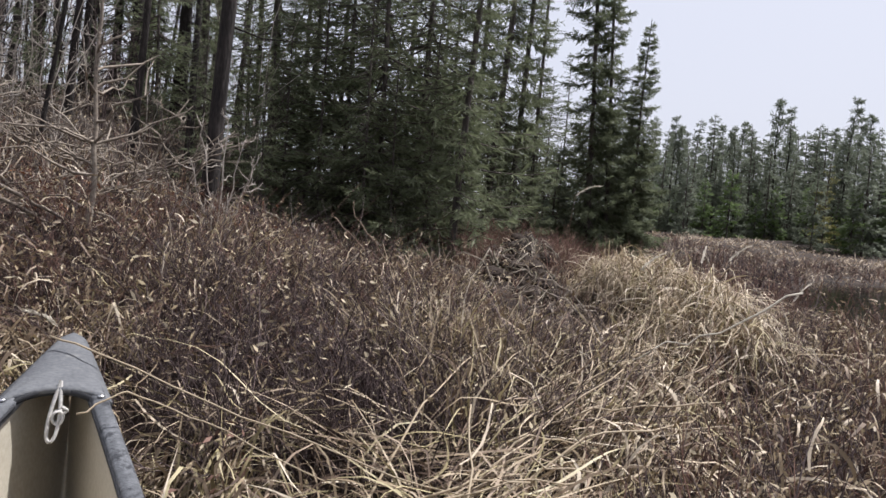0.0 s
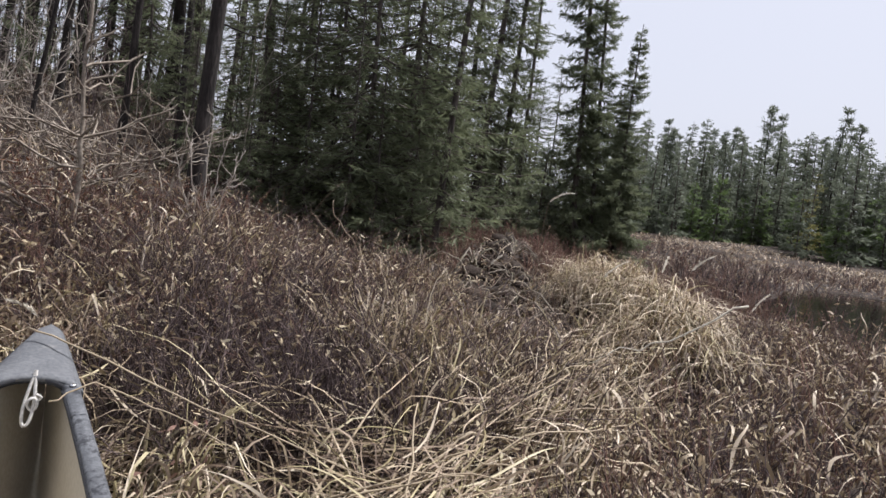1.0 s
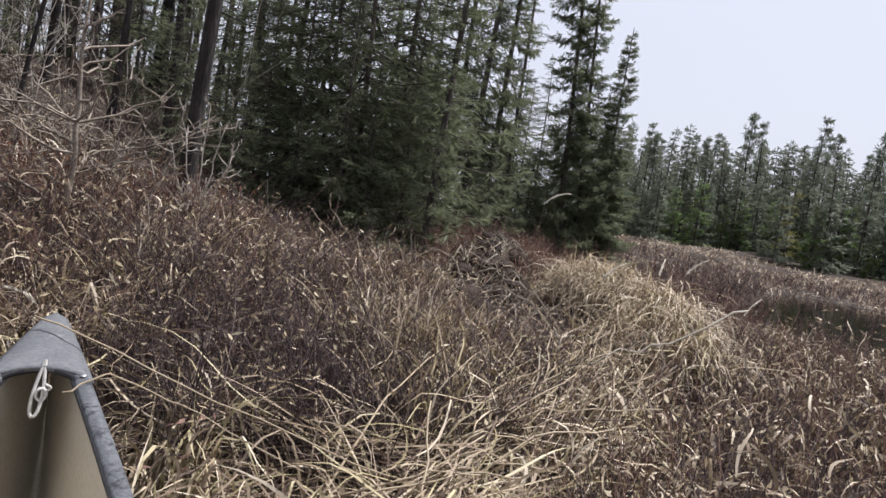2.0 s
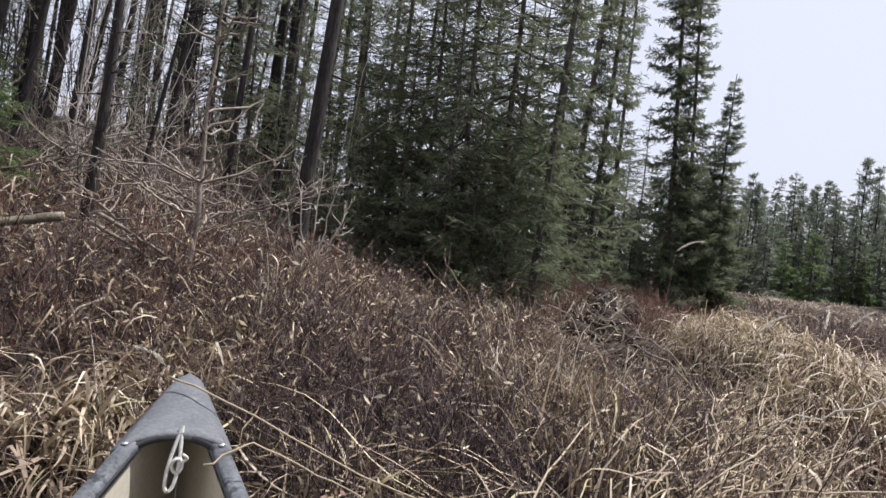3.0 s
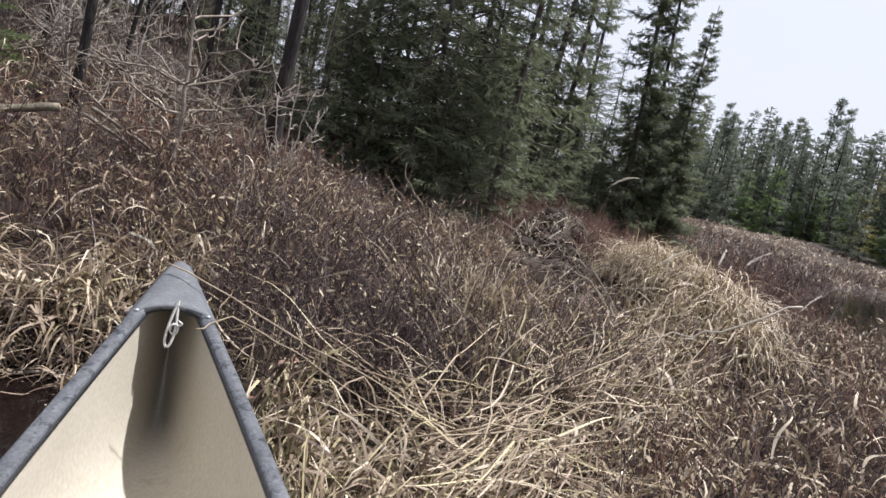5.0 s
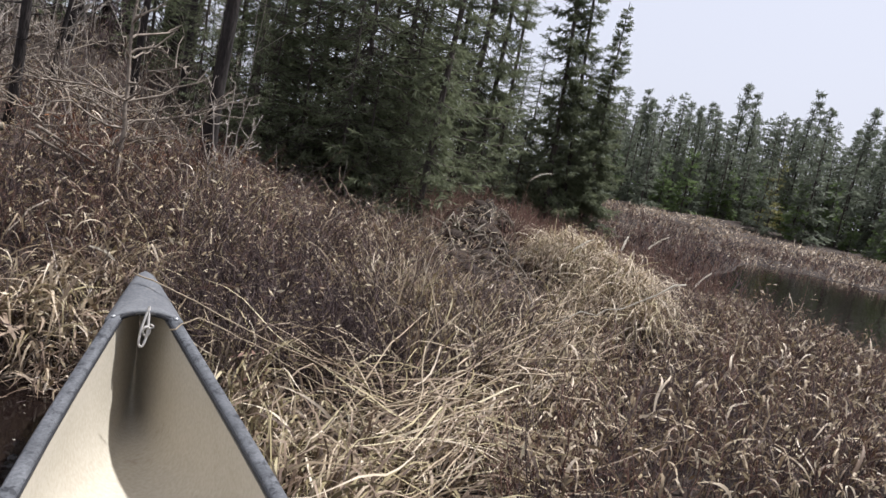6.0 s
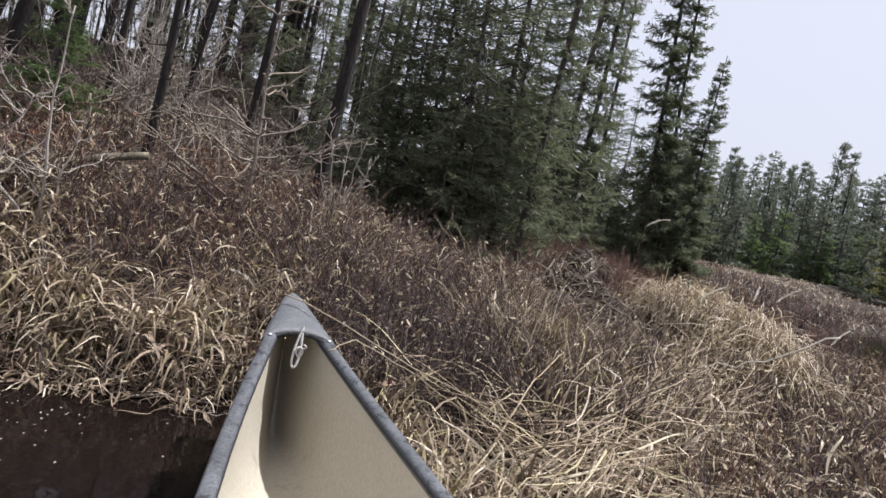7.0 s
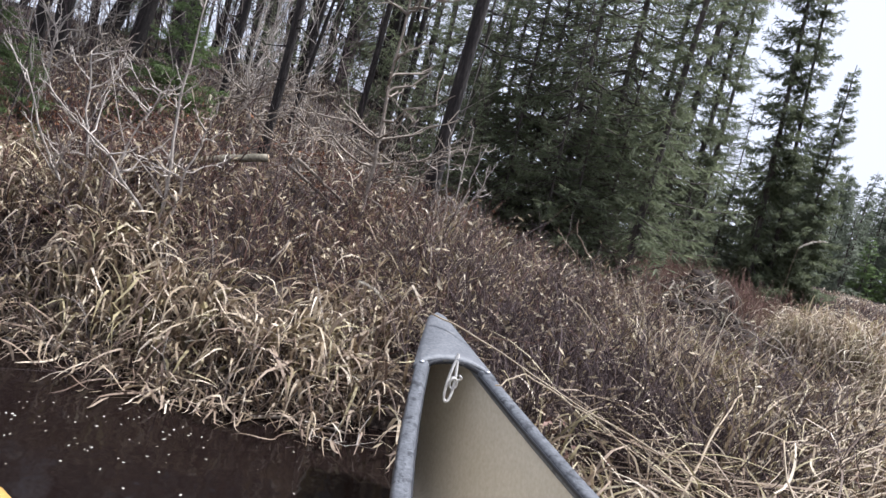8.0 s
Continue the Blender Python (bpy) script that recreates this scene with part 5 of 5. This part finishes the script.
tagged(new("peat_clods", h.mesh("peat_clods", [PEAT])), "broken dark peat clods on the muddy hump", "soil", kind="stuff")
y = r.uniform(4.2, 6.2, 260)
x = 0.42 * y + 0.08 + r.normal(0, 0.24, 260)
foot = np.column_stack([x, y, land(x, y) + 0.03])
sedge("torn_sedge", foot, r.uniform(0.08, 0.26, 260), r.uniform(0.6, 1.4, 260), r.uniform(0.2, 1.2, 260), r.uniform(-3.1, 3.1, 260), r.uniform(0.005, 0.011, 260), [STRAW_OLD, STRAW], "torn pale sedge scraps strewn on peat", 171)

# loose branches lying about
r = np.random.default_rng(140)
for k in range(76):
    if k < 56:
        x, y = r.uniform(-4.2, 0.4), r.uniform(3.0, 6.5)
    else:
        x, y = r.uniform(0.1, 2.2), r.uniform(2.2, 4.6)
    a, L = r.uniform(0, 6.28), r.uniform(0.25, 0.7) * (1.5 if 26 <= k < 56 else 1.0)
    z = r.uniform(0.02, 0.16) + (0.12 if k >= 26 else 0)
    p = [(x + math.cos(a) * L * q, y + math.sin(a) * L * q, ground_at(x + math.cos(a) * L * q, y + math.sin(a) * L * q) + zz) for q, zz in ((0, 0.0), (0.35, z), (0.7, z * 1.2), (1.0, z * 0.7))]
    ob = new("fallen_branch", stick(p, 0.007, 0.003, 12, 0.008, k).mesh("fallen_branch", [DEADWOOD]))
    tagged(ob, "bleached fallen branch lying in the brush", "branch", "fallen branches")


# long dead reeds lying criss-cross on the flattened sedge
r = np.random.default_rng(160)
for k in range(30):
    x, y = r.uniform(0.45, 1.9), 0.0
    y = 0.75 + 0.85 * x + r.uniform(-0.2, 0.45)
    a, L = r.uniform(-0.9, 0.9) + (1.2 if k % 3 == 0 else 0), r.uniform(0.3, 0.75)
    p = [(x + math.cos(a) * L * q, y + math.sin(a) * L * q, ground_at(x + math.cos(a) * L * q, y + math.sin(a) * L * q) + zz) for q, zz in ((-0.5, r.uniform(0.02, 0.12)), (0, r.uniform(0.18, 0.28)), (0.5, r.uniform(0.15, 0.38)))]
    ob = new("dead_reed", stick(p, 0.0042, 0.002, 10, 0.006, k).mesh("dead_reed", [STRAW]))
    tagged(ob, "long bleached reed lying on flattened sedge", "reed", "dead reeds")
ob = new("dead_reed", stick([(1.45, 2.45, 0.26), (1.85, 2.2, 0.48), (2.17, 2.02, 0.70)], 0.0025, 0.0042, 12, 0.012, 77).mesh("dead_reed", [FLUFF]))
tagged(ob, "broken pale reed with a matted plume leaning out", "reed", "dead reeds")

# ---- on and by the boat ----
def paddle():
    """Lies against the left rail with its blade tip over the water."""
    a = Vector((-1.115, 1.0, 0.2))
    ya = Vector((0.56, -0.62, 0.09)).normalized()
    za = ya.cross(Vector((-0.5, 1.2, -0.68))).normalized()
    q = Matrix((ya.cross(za), ya, za)).transposed().to_4x4()
    top = empty("paddle", Matrix.Translation(a) @ q @ Matrix.Rotation(radians(4), 4, "Y"), "varnished laminated wooden paddle across the rail", "paddle")
    bm = bmesh.new()
    rows, n = [], 16
    for i in range(n + 1):
        s = i / n
        w = 0.095 * min(1.0, (max(s, 0.0) / 0.16) ** 0.5) * (1 - 0.80 * max(0, (s - 0.62) / 0.38) ** 1.5) + 0.004
        th = 0.004 + 0.010 * s
        rows.append([bm.verts.new((w * c, 0.5 * s, th * zz)) for c, zz in ((-1, 0), (-0.8, 0.7), (0, 1), (0.8, 0.7), (1, 0), (0.8, -0.7), (0, -1), (-0.8, -0.7))])
    for p, q2 in zip(rows, rows[1:]):
        for i in range(8):
            bm.faces.new((p[i], p[(i + 1) % 8], q2[(i + 1) % 8], q2[i]))
    bm.faces.new(rows[0]), bm.faces.new(rows[-1])
    bmesh.ops.recalc_face_normals(bm, faces=bm.faces)
    part("blade", bm, PADDLE, top)
    h = Heap()
    P = np.array([[0, y, 0] for y in np.linspace(0.44, 1.36, 10)])
    tubes(h, P[None], np.full((1, 10), 0.0145), 10, cap=True)
    part("shaft", h, PADDLE, top)
    bm = bmesh.new()
    rows = []
    for i, (y, w, th) in enumerate(((1.34, 0.0155, 0.0155), (1.38, 0.018, 0.015), (1.42, 0.032, 0.014), (1.45, 0.044, 0.015), (1.475, 0.046, 0.015), (1.49, 0.036, 0.01))):
        rows.append([bm.verts.new((w * math.cos(k * math.pi / 6), y, th * math.sin(k * math.pi / 6))) for k in range(12)])
    for p, q2 in zip(rows, rows[1:]):
        for i in range(12):
            bm.faces.new((p[i], p[(i + 1) % 12], q2[(i + 1) % 12], q2[i]))
    bm.faces.new(rows[0]), bm.faces.new(rows[-1])
    bmesh.ops.recalc_face_normals(bm, faces=bm.faces)
    part("grip", bm, PADDLE, top)
    return top


paddle()

# long reed lying over the bow deck, and a bent one over the right rail
for k, (pts, rad, lab) in enumerate((([(-0.36, 1.70, 0.545), (-0.24, 1.63, 0.527), (0.05, 1.52, 0.42), (0.45, 1.38, 0.30), (0.75, 1.3, 0.24)], 0.0028, "long dry reed lying across the canoe's bow deck"),
                                     ([(-0.21, 1.33, 0.475), (-0.13, 1.38, 0.505), (0.02, 1.35, 0.45), (0.3, 1.3, 0.32)], 0.0022, "bent dry reed hooked over the canoe's rail"))):
    h = Heap()
    P = bent(pts, 16, 0.002, 200 + k)
    tubes(h, P[None], np.linspace(rad, rad * 0.6, 16)[None], 5, cap=True)
    tagged(new("loose_reed", h.mesh("loose_reed", [STRAW])), lab, "reed", "loose reeds")

# pale stick afloat beside the bow
ob = new("floating_stick", stick([(-0.86, 2.02, 0.012), (-0.72, 2.06, 0.016), (-0.52, 2.02, 0.012)], 0.007, 0.004, 10, 0.003, 9).mesh("floating_stick", [DEADWOOD]))
tagged(ob, "pale wet stick floating beside the bow", "stick")
# flecks on the water
r = np.random.default_rng(150)
h = Heap()
n = 90
C = np.column_stack([r.normal(-1.25, 0.28, n), r.normal(1.75, 0.17, n), np.full(n, 0.003)])
C = C[land(C[:, 0], C[:, 1]) < -0.05]
n = len(C)
a = r.uniform(0, 6.28, n)
flakes(h, C, np.stack([np.cos(a), np.sin(a), 0 * a], 1), np.stack([-np.sin(a), np.cos(a), 0 * a], 1), r.uniform(0.004, 0.012, n), r.uniform(0.003, 0.008, n))
tagged(new("water_flecks", h.mesh("water_flecks", [FLUFF])), "pale seeds and flecks afloat on dark water", "debris", kind="stuff")
# bits of dry grass on the canoe floor
h = Heap()
n = 40
C = np.column_stack([r.normal(-0.12, 0.07, n), r.uniform(0.55, 1.1, n), np.full(n, 0.07)])
a = r.uniform(0, 6.28, n)
flakes(h, C, np.stack([np.cos(a), np.sin(a), 0 * a], 1), np.stack([-np.sin(a), np.cos(a), 0 * a], 1), r.uniform(0.01, 0.05, n), r.uniform(0.002, 0.005, n))
tagged(new("grass_bits", h.mesh("grass_bits", [STRAW_OLD])), "scraps of dry grass on the canoe floor", "debris", kind="stuff")
# rust-brown leaves caught beside the right rail
h = Heap()
n = 60
C = np.column_stack([r.normal(0.06, 0.05, n), r.normal(1.6, 0.12, n), np.zeros(n)])
C[:, 2] = np.maximum(land(C[:, 0], C[:, 1]), 0) + r.uniform(0.05, 0.22, n)
C = C[clear_of_canoe(C[:, 0], C[:, 1], 0.02)]
n = len(C)
D = unit(r.normal(0, 1, (n, 3)))
flakes(h, C, D, unit(np.cross(D, r.normal(0, 1, (n, 3)))), r.uniform(0.015, 0.04, n), r.uniform(0.006, 0.014, n))
tagged(new("rust_leaves", h.mesh("rust_leaves", [TWIG_RED])), "rust-brown dead leaves beside the canoe", "leaves", kind="stuff")
